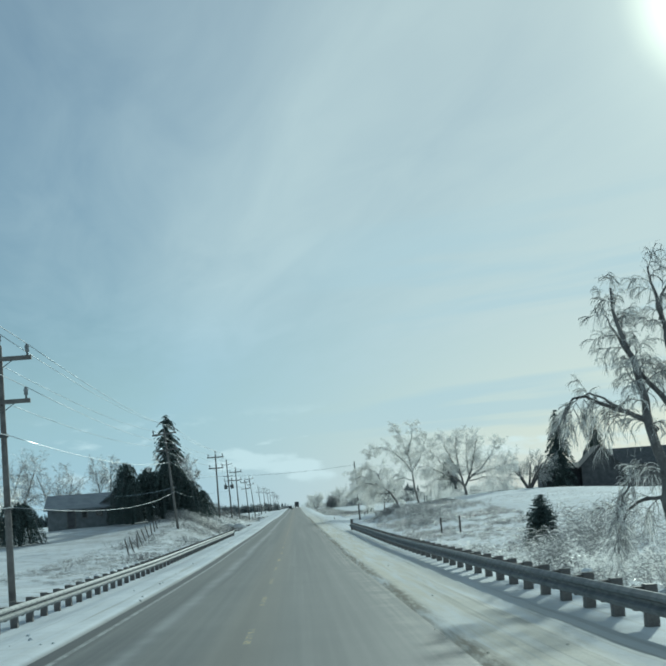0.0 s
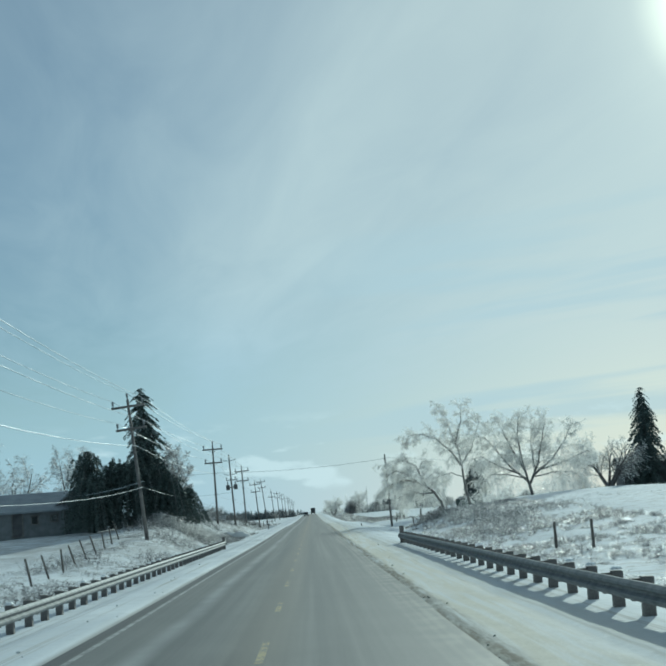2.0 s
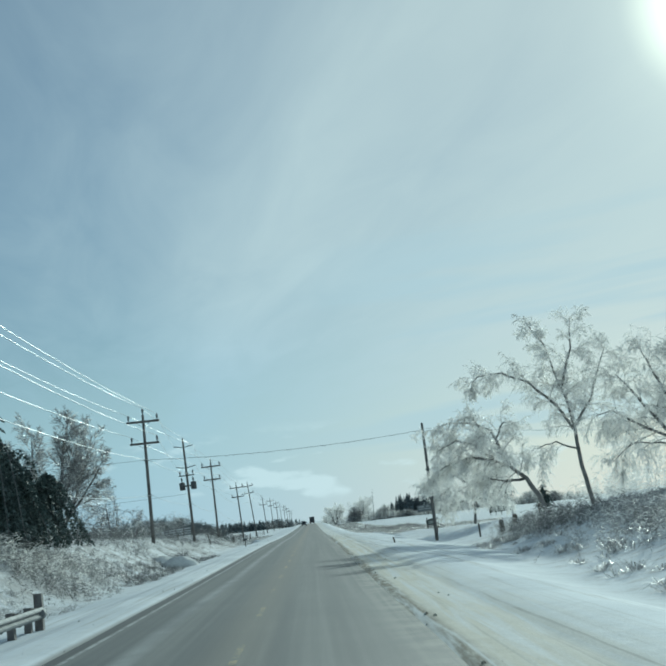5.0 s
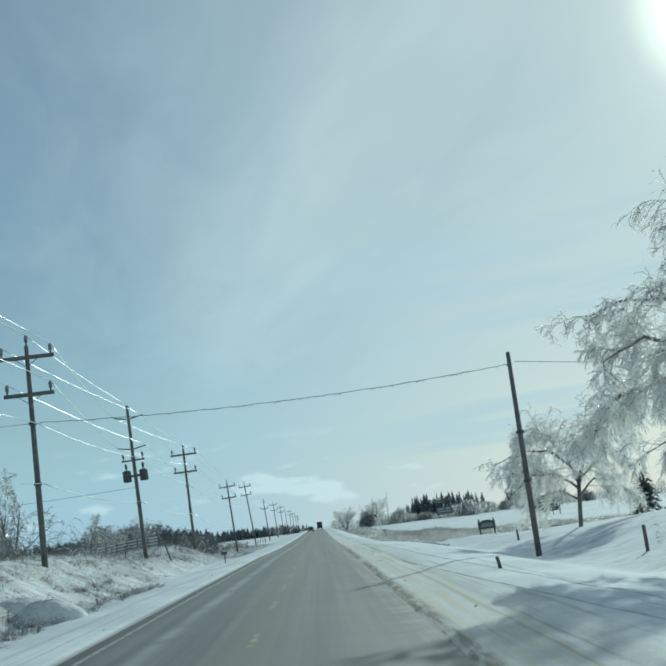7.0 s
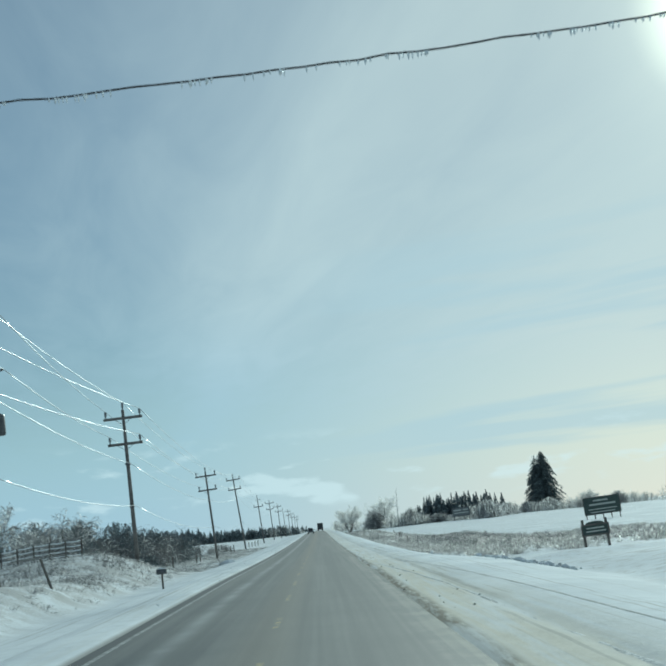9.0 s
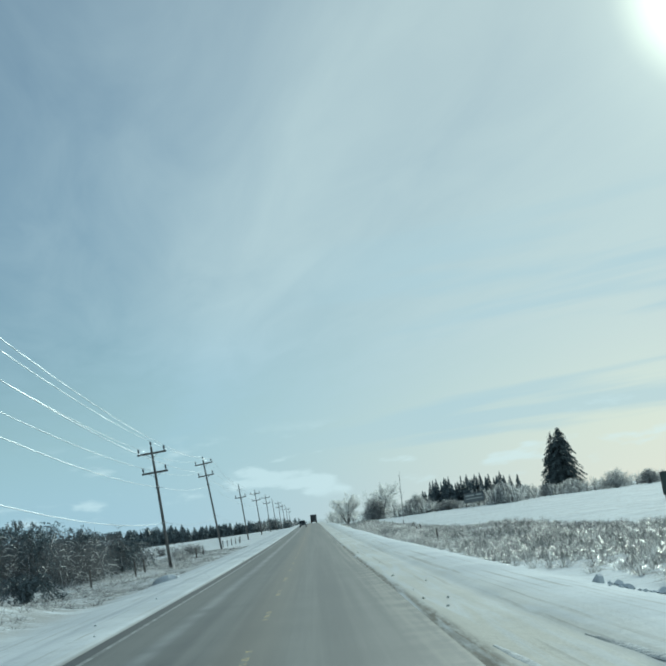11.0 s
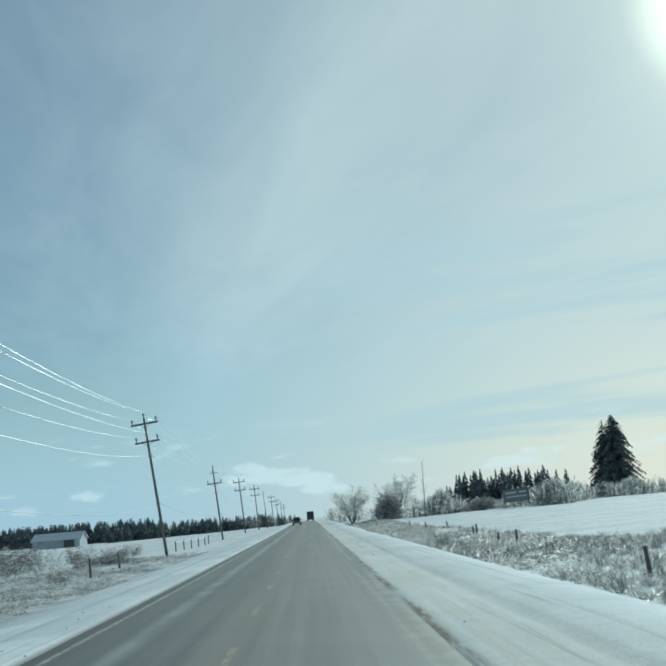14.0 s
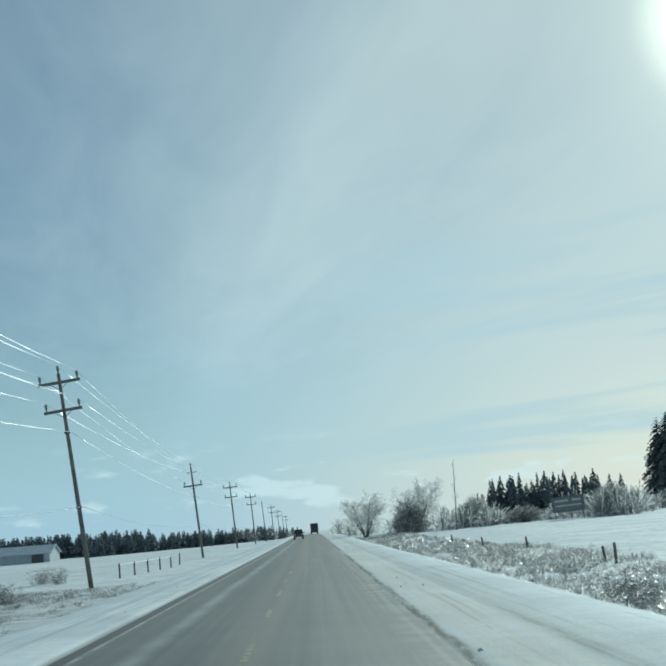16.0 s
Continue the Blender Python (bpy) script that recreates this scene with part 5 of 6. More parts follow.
for k, (x, y, w, d, h, n) in enumerate(((-13, 262, 4, 9, 2.2, 190), (-17, 258, 6, 9, 3.0, 220), (-21, 262, 6, 9, 3.2, 200), (-15, 272, 5, 9, 2.6, 200), (-13.0, 284, 4, 9, 1.7, 170), (-16, 303, 4, 9, 0.9, 170), (-20, 327, 5, 11, 1.5, 230), (-17.2, 314, 4, 9, 1.1, 190), (-12.1, 312.3, 0.7, 0.7, 1.2, 46), (-13.2, 322, 1.0, 1.0, 0.6, 46))):
    thicket("brush", x, y, w, d, h, 170 + k, n, "grey icy brush beside the field", ICY_GREY if x > -14 and y > 300 else ICY_DARK)
for k, (x, y, w, d, h, n) in enumerate(((-8.1, 122.2, 2.2, 2.2, 0.75, 150), (-9.3, 122.0, 2.0, 2.2, 0.8, 150), (-7.2, 124.6, 2.0, 2.4, 0.7, 140), (-6.8, 128.5, 1.8, 2.6, 0.6, 120))):
    thicket("bowed_brush", x, y, w, d, h, 190 + k, n, "matted grey brush bowed to the snow by ice", ICY_GREY if k % 2 else ICY_MIX)
for k, (x, y, w, h, n) in enumerate(((-11.4, 318, 1.1, 0.9, 70), (-13.8, 343, 1.1, 0.8, 60), (-10.6, 319.5, 0.9, 0.7, 50), (-12.6, 341, 0.8, 0.8, 50), (-12.7, 320.5, 0.8, 0.6, 50), (-9.6, 292, 1.2, 0.7, 60), (-15.5, 330, 1.2, 1.0, 70))):
    thicket("field_shrub", x, y, w, w, h, 230 + k, n, "small grey shrub stiff with ice in a field", ICY_GREY if k % 2 else ICY_DARK)
for k, (x, y, h) in enumerate(((-21.5, 246, 3.6), (-18.5, 240, 3.4), (-14.2, 226, 3.2), (-16.5, 230, 3.4))):
    bare_tree("yard_tree", x, y, 160 + k, h, SMALL, "dark bare tree with few icy branches", 0.1, (0.05, 0, 1), 2, spread=0.3, ice=ICY_GREY)
for k, (x, y, h) in enumerate(((-15, 182, 4.2), (-12.8, 176, 3.6), (-18, 227, 4.0), (-13.6, 226, 3.4))):
    bare_tree("sapling", x, y, 150 + k, h, SMALL, "young bare tree bent by ice", 0.09, (0.1, 0, 1), 2, spread=0.3, ice=ICY_GREY, group="saplings")


# ---------------------------------------------------------------- weeds in the ditches
def weeds(name, x0, x1, y0, y1, count, h, seed, label, mat=None, upright=0.15, thin=0.55):
    rnd = np.random.RandomState(seed)
    pr = random.Random(seed)
    xs_, ys_ = rnd.uniform(x0, x1, count * 3), rnd.uniform(y0, y1, count * 3)
    keep = fbm(xs_, ys_, 0.5, seed + 1) + 0.5 * fbm(xs_, ys_, 1.9, seed + 2) > rnd.uniform(-0.15, thin, count * 3)
    xs_, ys_ = xs_[keep][:count], ys_[keep][:count]
    zs_ = ground_z(xs_, ys_)
    s = Shape()
    for x, y, z in zip(xs_, ys_, zs_):
        k = pr.uniform(0.5, 1.3) * h
        for b in range(6):
            a, o = pr.uniform(0, 2 * math.pi), pr.uniform(0.3, 1.1)
            d = Vector((math.cos(a) * o, math.sin(a) * o, pr.uniform(upright, 1.0))) * k
            p = Vector((x + pr.uniform(-0.1, 0.1), y + pr.uniform(-0.1, 0.1), z - 0.03))
            s.blade(p, p + d, pr.uniform(0.006, 0.016), bend=Vector((0, 0, 0.25 * k)))
    ob = part(name, s, mat or (ICY_GREY if "verge" in name or "bank" in name else ICY_GRASS))
    return tagged(ob, label, "grass", kind="stuff")


def hummocks(name, x0, x1, y0, y1, count, radius, height, blades, seed, label, mat, thin=0.2, width=0.024):
    """Matted clumps of weeds arched over by ice; sizes and places in metres."""
    rnd = np.random.RandomState(seed)
    cx, cy = rnd.uniform(x0, x1, count * 4), rnd.uniform(y0, y1, count * 4)
    ragged = 0.9 * fbm(cx * 0, cy, 0.35, seed + 3)
    keep = (fbm(cx, cy, 0.45, seed + 1) + 0.5 * fbm(cx, cy, 1.3, seed + 2) > rnd.uniform(-0.5, thin, count * 4)) & (cx > x0 + 0.8 + ragged)
    cx, cy = cx[keep][:count], cy[keep][:count]
    size = rnd.uniform(0.55, 1.3, len(cx))
    n = len(cx) * blades
    q = np.repeat(size, blades)
    a, o = rnd.uniform(0, 2 * np.pi, n), rnd.uniform(0.25, 1.0, n) * radius * q
    out = np.column_stack((np.cos(a), np.sin(a), np.zeros(n)))
    base = np.column_stack((np.repeat(cx, blades), np.repeat(cy, blades), np.zeros(n))) + out * (o * rnd.uniform(0.0, 0.5, n))[:, None]
    base[:, 2] = land_z(base[:, 0], base[:, 1]) - 0.03
    up = rnd.uniform(0.15, 1.0, n) * height * q
    mid, tip = base + out * (o * 0.5)[:, None], base + out * o[:, None] + rnd.uniform(-0.5, 0.5, (n, 3)) * (o * [[1], [1], [0]]).T
    mid[:, 2] += up
    tip[:, 2] += up * rnd.uniform(-0.1, 0.9, n)
    side = np.column_stack((-np.sin(a), np.cos(a), rnd.uniform(-0.6, 0.6, n))) * (width * rnd.uniform(0.5, 1.3, n))[:, None]
    v = np.stack((base - side * 0.4, base + side * 0.4, mid + side * 0.5, mid - side * 0.5, tip), axis=1).reshape(-1, 3)
    k = np.arange(n)[:, None] * 5
    loops = np.concatenate((k + np.array([0, 1, 2, 3]), k + np.array([3, 2, 4])), axis=1).ravel()
    starts = (np.arange(n)[:, None] * 7 + np.array([0, 4])).ravel()
    me = bpy.data.meshes.new(name)
    me.vertices.add(len(v))
    me.vertices.foreach_set("co", v.ravel())
    me.loops.add(len(loops))
    me.loops.foreach_set("vertex_index", loops)
    me.polygons.add(len(starts))
    me.polygons.foreach_set("loop_start", starts)
    me.materials.append(mat)
    me.update(calc_edges=True)
    ob = tagged(new(name, me), label, "grass", kind="stuff")
    METRIC.append(ob)
    return ob


DITCH = "matted weeds and grass heaped with ice in the ditch"
hummocks("ditch_weeds", 8.2, 22.0, 305, 400, 1900, 0.55, 0.36, 62, 201, DITCH, ICY_GRASS, 0.05, 0.0105)
hummocks("ditch_weeds", 8.2, 17.0, 395, 480, 1100, 0.6, 0.34, 52, 202, DITCH, ICY_GRASS, 0.1, 0.013)
hummocks("ditch_weeds", 8.0, 16.0, 475, 620, 700, 0.8, 0.38, 40, 203, DITCH, ICY_GRASS, 0.2, 0.028)
hummocks("ditch_weeds", 9.6, 34.0, 285, 345, 1200, 0.75, 0.40, 48, 204, DITCH, ICY_GRASS, 0.1, 0.016)
hummocks("tall_weeds", 10.0, 22.0, 300, 400, 380, 0.45, 0.58, 34, 211, "tall dry weeds stiff with ice in the ditch", ICY_DARK, 0.3, 0.01)
hummocks("ditch_weeds", 7.4, 18.0, 20, 115, 1150, 0.5, 0.2, 40, 215, DITCH, ICY_GREY, 0.3, 0.012)
hummocks("ditch_weeds", 9.5, 22.0, 110, 190, 1000, 0.65, 0.30, 40, 216, DITCH, ICY_GREY, 0.35, 0.017)
hummocks("bank_brush", -10.5, -6.8, 182, 232, 130, 0.7, 0.30, 40, 220, "dark flattened brush round heaped snow", ICY_DARK, 0.5, 0.014)
hummocks("bank_grass", -18.0, -7.6, 70, 215, 850, 0.65, 0.18, 30, 217, "matted icy grass on the snowy bank", ICY_GREY, 0.5, 0.014)
hummocks("bank_grass", -19.0, -8.6, 205, 320, 760, 0.65, 0.20, 30, 218, "matted straw-grey icy grass on the snowy bank", ICY_GREY, 0.25, 0.015)
hummocks("bank_grass", -20.0, -8.8, 318, 460, 800, 0.65, 0.20, 28, 219, "matted icy grass along the field", ICY_GREY, 0.4, 0.02)
weeds("verge_weeds", -12.5, -5.6, 60, 210, 3000, 0.17, 205, "ice-coated weeds on the snowy bank")
weeds("verge_weeds", -14.0, -6.8, 210, 330, 2600, 0.2, 206, "ice-coated weeds at the field's edge")
weeds("field_stubble", 12.5, 34, 70, 150, 1900, 0.12, 207, "short icy stubble on the snowy field")

r = random.Random(77)
for k in range(16):
    x, y = r.uniform(6.6, 11.5), 236 + 6.2 * k + r.uniform(-2, 2)
    thicket("weed_clump", x, y, r.uniform(1.0, 2.2), r.uniform(2.0, 4.5), r.uniform(0.35, 0.6), 500 + k, 46, "tall dry weeds stiff with ice in the ditch", ICY_DARK if k % 3 == 0 else ICY_GREY if k % 3 == 1 else ICY_TWIG, "weed clumps")


# ---------------------------------------------------------------- fence posts, mailbox, signs
def post_mesh(r, h):
    s = Shape()
    s.tube([(0, 0, -0.35), (0.005, 0, h * 0.5), (0, 0, h - 0.03), (0, 0, h)], [r, r * 0.97, r * 0.92, r * 0.7], 8)
    return s.mesh("fence_post", [POST_WOOD])


POST_THICK, POST_THIN = post_mesh(0.052, 1.0), post_mesh(0.042, 0.95)


def fence_post(x, y, h=1.0, lean=(0, 0), thin=False, group="fence posts"):
    ob = new("fence_post", POST_THIN if thin else POST_THICK)
    ob.matrix_basis = pose(x, y, gz(x, y), lean[0], lean[1], random.uniform(0, 90)) @ Matrix.Diagonal((1, 1, h, 1))
    return tagged(ob, "weathered wooden fence post standing in icy grass", "fence post", group)


r = random.Random(12)
for x, y, h in ((9.36, 78.0, 0.9), (10.18, 75.7, 0.95), (8.56, 263.1, 0.85), (9.54, 288.0, 0.85), (9.71, 294.7, 0.6), (10.79, 311.2, 0.85), (10.83, 313.0, 0.7), (11.2, 331.5, 0.85), (10.8, 345, 0.8), (10.6, 360, 0.8),
                (9.9, 150.4, 0.7), (9.8, 172.8, 0.5)):
    fence_post(x, y, h * (0.8 if y > 200 else 1.0), (r.uniform(-5, 5), r.uniform(-8, 3)), group="fence posts beside the ditch")
for k in range(9):
    fence_post(-8.6 - 0.2 * k, 77 + 4.0 * k, 1.0, (r.uniform(-6, 6), r.uniform(-22, -9)), True, "fence posts by the yard")
for x, y in ((-8.6, 294.2), (-9.0, 306.2), (-9.2, 372.0), (-9.4, 262.0), (-9.6, 268.0), (-10.2, 251.0)):
    fence_post(x, y, 0.9, (r.uniform(-4, 4), r.uniform(-5, 2)), group="fence posts along the field")
for x, y in ((-10.9, 184.0), (-11.1, 190.0), (-9.9, 187.0), (-9.5, 189.5)):
    fence_post(x, y, 1.0, (r.uniform(-4, 4), r.uniform(4, 9)), True, "fence posts on the bank")


fence_post(5.05, 143.4, 0.28, (8, -20), True)
fence_post(-6.7, 187.0, 0.95, (0, -17), True)


def rail_fence(x0, y0, x1, y1, bays, tall=0.95, rails=4):
    """A farm fence of posts and rails, the rails white with ice."""
    t = thing("rail_fence", "wooden rail fence with ice-whitened rails", "fence")
    pts = [Vector((x0 + (x1 - x0) * k / bays, y0 + (y1 - y0) * k / bays, 0)) for k in range(bays + 1)]
    for p in pts:
        p.z = gz(p.x, p.y)
        s = Shape()
        s.tube([p - Vector((0, 0, 0.3)), p + Vector((0, 0, tall))], [0.055, 0.05], 7)
        part("post", s, POST_WOOD, t)
    for a, c in zip(pts[:-1], pts[1:]):
        for k in range(rails):
            s = Shape()
            up = Vector((0, 0, tall - 0.06 - 0.22 * k))
            s.tube([a + up, (a + c) / 2 + up - Vector((0, 0, 0.03)), c + up], [0.032, 0.032, 0.032], 6)
            part("rail", s, SNOW_HEAP, t, "ice-coated rail")
    return t


rail_fence(-15.0, 213.0, -10.6, 214.5, 6)
rail_fence(-9.7, 343.5, -8.7, 361.0, 4, 0.8, 1)


def gate_post(x, y, h):
    """A stout old gate post with brush round its foot."""
    s = Shape()
    s.tube([(0, 0, -0.4), (0.01, 0, h * 0.5), (-0.01, 0.01, h - 0.05), (0, 0, h)], [0.13, 0.12, 0.11, 0.08], 9)
    ob = new("gate_post", s.mesh("gate_post", [POST_WOOD]))
    ob.matrix_basis = pose(x, y, gz(x, y), 0, random.uniform(-6, 2), 0)
    return tagged(ob, "stout weathered gate post in icy brush", "gate post", "gate posts")


for x, y, h in ((10.05, 143.2, 0.62), (10.6, 142.6, 0.7), (11.3, 139.6, 0.75)):
    gate_post(x, y, h)


def mailbox(x, y):
    z = gz(x, y)
    t = thing("mailbox", "dark roadside mailbox on a leaning wooden post", "mailbox", at=pose(x, y, z, 0, -6, 84) @ Matrix.Scale(0.6, 4))
    part("post", boxes(((0, 0, 0.25), (0.1, 0.1, 1.2))), POST_WOOD, t)
    s = Shape()
    n = 10
    ring = [(-0.13, 0.0), (0.13, 0.0)] + [(0.13 * math.cos(math.pi * i / n), 0.16 + 0.13 * math.sin(math.pi * i / n)) for i in range(n + 1)]
    for ya, yb in ((-0.28, 0.28),):
        for i in range(len(ring)):
            a, b = ring[i], ring[(i + 1) % len(ring)]
            s.poly([(a[0], ya, a[1] + 0.85), (b[0], ya, b[1] + 0.85), (b[0], yb, b[1] + 0.85), (a[0], yb, a[1] + 0.85)])
        s.poly([(q[0], ya, q[1] + 0.85) for q in ring][::-1]), s.poly([(q[0], yb, q[1] + 0.85) for q in ring])
    box = part("box", s, DARK_STEEL, t, "dark metal letter box")
    part("flag", boxes(((0.145, -0.1, 1.05), (0.01, 0.05, 0.16))), LAMP_RED, box)
    snow = Shape()
    snow.tube([(0, -0.27, 1.12), (0, -0.1, 1.15), (0, 0.12, 1.15), (0, 0.27, 1.12)], [0.02, 0.05, 0.05, 0.02], 8)
    part("snow_cap", snow, SNOW_HEAP, t, smooth=True)
    return t


mailbox(-4.37, 194.3)


def board_sign(name, x, y, width, panels, post_h, label, turn=0.0, mat=None, bars=(), posts=(-0.44, 0.44), crest=0.0):
    """A board on two posts. panels: rows of (bottom, top); bars: rows of (u, v, w, h) of lettering that cannot be read."""
    z = gz(x, y)
    t = thing(name, label, "sign", at=pose(x, y, z, 0, -3, turn))
    for sx in posts:
        part("post", boxes(((sx * width, 0.05, post_h / 2 - 0.2), (0.1, 0.1, post_h + 0.4))), POST_WOOD, t)
    for lo, hi in panels:
        s = Shape()
        s.box((0, -0.03, (lo + hi) / 2), (width, 0.05, hi - lo))
        if crest:
            s.poly([(-width * 0.42, -0.045, hi + 0.03)] + [(math.cos(math.pi * (1 - i / 8)) * width * 0.36, -0.045, hi + 0.03 + crest * math.sin(math.pi * i / 8)) for i in range(9)] + [(width * 0.42, -0.045, hi + 0.03)])
        p = part("board", s, mat or SIGN_GREEN, t)
        fr = boxes(((0, -0.06, hi), (width + 0.06, 0.05, 0.06)), ((0, -0.06, lo), (width + 0.06, 0.05, 0.06)), ((-width / 2, -0.06, (lo + hi) / 2), (0.06, 0.05, hi - lo)), ((width / 2, -0.06, (lo + hi) / 2), (0.06, 0.05, hi - lo)))
        part("frame", fr, POST_WOOD, p)
    for u, v, w, h in bars:
        part("lettering", boxes(((u, -0.062, v), (w, 0.012, h))), SIGN_PALE, t, "pale lettering bar")
    return t


board_sign("farm_sign", 12.15, 202.0, 1.06, ((0.48, 0.9),), 1.12, "small dark board sign with a curved crest on two posts", -6, bars=((0.0, 0.76, 0.7, 0.05), (0.02, 0.63, 0.78, 0.05)), crest=0.1)
board_sign("roadside_sign", 30.3, 286, 3.7, ((0.5, 2.25),), 0.7, "dark green painted sign board on a row of posts", -6, bars=((-0.1, 1.9, 1.5, 0.16), (0.05, 1.5, 2.7, 0.18), (0.0, 1.02, 2.9, 0.1), (0.0, 0.72, 2.5, 0.1)), posts=(-0.46, -0.23, 0.0, 0.23, 0.46))
board_sign("field_billboard", 29.7, 417, 3.5, ((0.85, 2.5),), 2.6, "grey field billboard with worn lettering on posts", -8, SIDING, bars=((-0.7, 2.05, 1.5, 0.2), (0.9, 2.05, 1.0, 0.2), (0, 1.5, 2.8, 0.16)))


# ---------------------------------------------------------------- buildings
def gable_house(name, x, y, turn, w, d, wall_h, roof_h, label, wall, roof, openings=(), eave=0.35, ridge_along_x=True, sink=0.0, snow_roof=False):
    """A gabled building, w along its x and d along its y; openings: rows of (kind, face, u, z, w, h)."""
    t = thing(name, label, "building", at=pose(x, y, gz(x, y) - sink, 0, 0, turn))
    s = Shape()
    hw, hd = w / 2, d / 2
    c = [(-hw, -hd), (hw, -hd), (hw, hd), (-hw, hd)]
    for i in range(4):
        a, b = c[i], c[(i + 1) % 4]
        s.poly([(*a, -0.6), (*b, -0.6), (*b, wall_h), (*a, wall_h)])
    if ridge_along_x:
        for sx in (-1, 1):
            s.poly([(sx * hw, -hd, wall_h), (sx * hw, hd, wall_h), (sx * hw, 0, wall_h + roof_h)])
    else:
        for sy in (-1, 1):
            s.poly([(-hw, sy * hd, wall_h), (hw, sy * hd, wall_h), (0, sy * hd, wall_h + roof_h)])
    part("wall", s, wall, t)
    k = roof_h / (hd if ridge_along_x else hw)
    for sg in (-1, 1):
        q = Shape()
        for dz in (0.0, 0.14):
            if ridge_along_x:
                pts = [(-hw - eave, sg * (hd + eave), wall_h - eave * k + dz), (hw + eave, sg * (hd + eave), wall_h - eave * k + dz), (hw + eave, 0, wall_h + roof_h + dz), (-hw - eave, 0, wall_h + roof_h + dz)]
            else:
                pts = [(sg * (hw + eave), -hd - eave, wall_h - eave * k + dz), (sg * (hw + eave), hd + eave, wall_h - eave * k + dz), (0, hd + eave, wall_h + roof_h + dz), (0, -hd - eave, wall_h + roof_h + dz)]
            q.poly(pts)
        n = len(q.v) - 4
        for i in range(4):
            j = (i + 1) % 4
            q.f.append((i, j, n + j, n + i))
            q.m.append(0)
        part("roof", q, SNOW_HEAP if snow_roof else roof, t)
    for kind, face, u, z, ow, oh in openings:
        yy = {"front": -hd, "side": hw}[face]
        def at_face(u_, z_, out, sx, sz, th):
            return ((u_, yy - out, z_), (sx, th, sz)) if face == "front" else ((yy + out, u_, z_), (th, sx, sz))
        glass = part(kind, boxes(at_face(u, z, 0.02, ow, oh, 0.05)), GLASS_DARK if kind == "window" else DARK_SIDING, t)
        part("frame", boxes(at_face(u, z + oh / 2, 0.05, ow + 0.16, 0.09, 0.06), at_face(u, z - oh / 2, 0.05, ow + 0.16, 0.09, 0.06), at_face(u - ow / 2, z, 0.05, 0.09, oh, 0.06), at_face(u + ow / 2, z, 0.05, 0.09, oh, 0.06)), POLE_WOOD, glass)
    return t


gable_house("farmhouse", -20.2, 133.5, 4, 5.6, 7.0, 1.9, 1.25, "low grey-sided farm building with a sheet roof", SIDING, ROOF_METAL,
            (("door", "front", -0.55, 0.95, 0.75, 1.7), ("window", "front", 0.7, 1.25, 0.5, 0.6), ("window", "front", 2.1, 1.3, 0.5, 0.5)))
gable_house("farmhouse_wing", -16.0, 135, 4, 3.8, 8.0, 2.2, 1.5, "grey gabled wing of the farm building", SIDING, ROOF_METAL, (("window", "front", -0.6, 1.3, 0.6, 0.7),), ridge_along_x=False)
gable_house("dark_barn", 40.8, 153.0, -4, 12.0, 6.4, 2.7, 1.75, "dark board farm building on a snowy rise", DARK_SIDING, DARK_ROOF, (("door", "front", -0.5, 1.0, 1.3, 2.0), ("window", "front", 2.4, 1.5, 0.7, 0.8)))
gable_house("dark_barn_wing", 35.0, 149.4, -4, 4.3, 5.0, 2.5, 2.05, "dark gabled wing of the farm building", DARK_SIDING, DARK_ROOF, (), ridge_along_x=False)
gable_house("dark_lean_shed", 31.0, 151.0, -4, 4.6, 4.4, 2.2, 0.5, "low dark board shed against the farm building", DARK_SIDING, DARK_ROOF, ())
gable_house("drive_shed", -49.2, 507, 0, 9.4, 9, 1.7, 1.3, "long pale metal farm shed in a snowy field", PALE_SIDING, PALE_SIDING, (("door", "front", 2.6, 0.9, 2.0, 1.6),))


# ---------------------------------------------------------------- vehicles
def wheel(parent, x, y, z, r, w):
    s = Shape()
    s.tube([(x - w / 2, y, z), (x - w * 0.42, y, z), (x + w * 0.42, y, z), (x + w / 2, y, z)], [r * 0.9, r, r, r * 0.9], 16)
    t = part("wheel", s, RUBBER, parent, smooth=True)
    h = Shape()
    h.tube([(x - w * 0.52, y, z), (x + w * 0.52, y, z)], [r * 0.55, r * 0.55], 12)
    part("rim", h, STEEL, t)


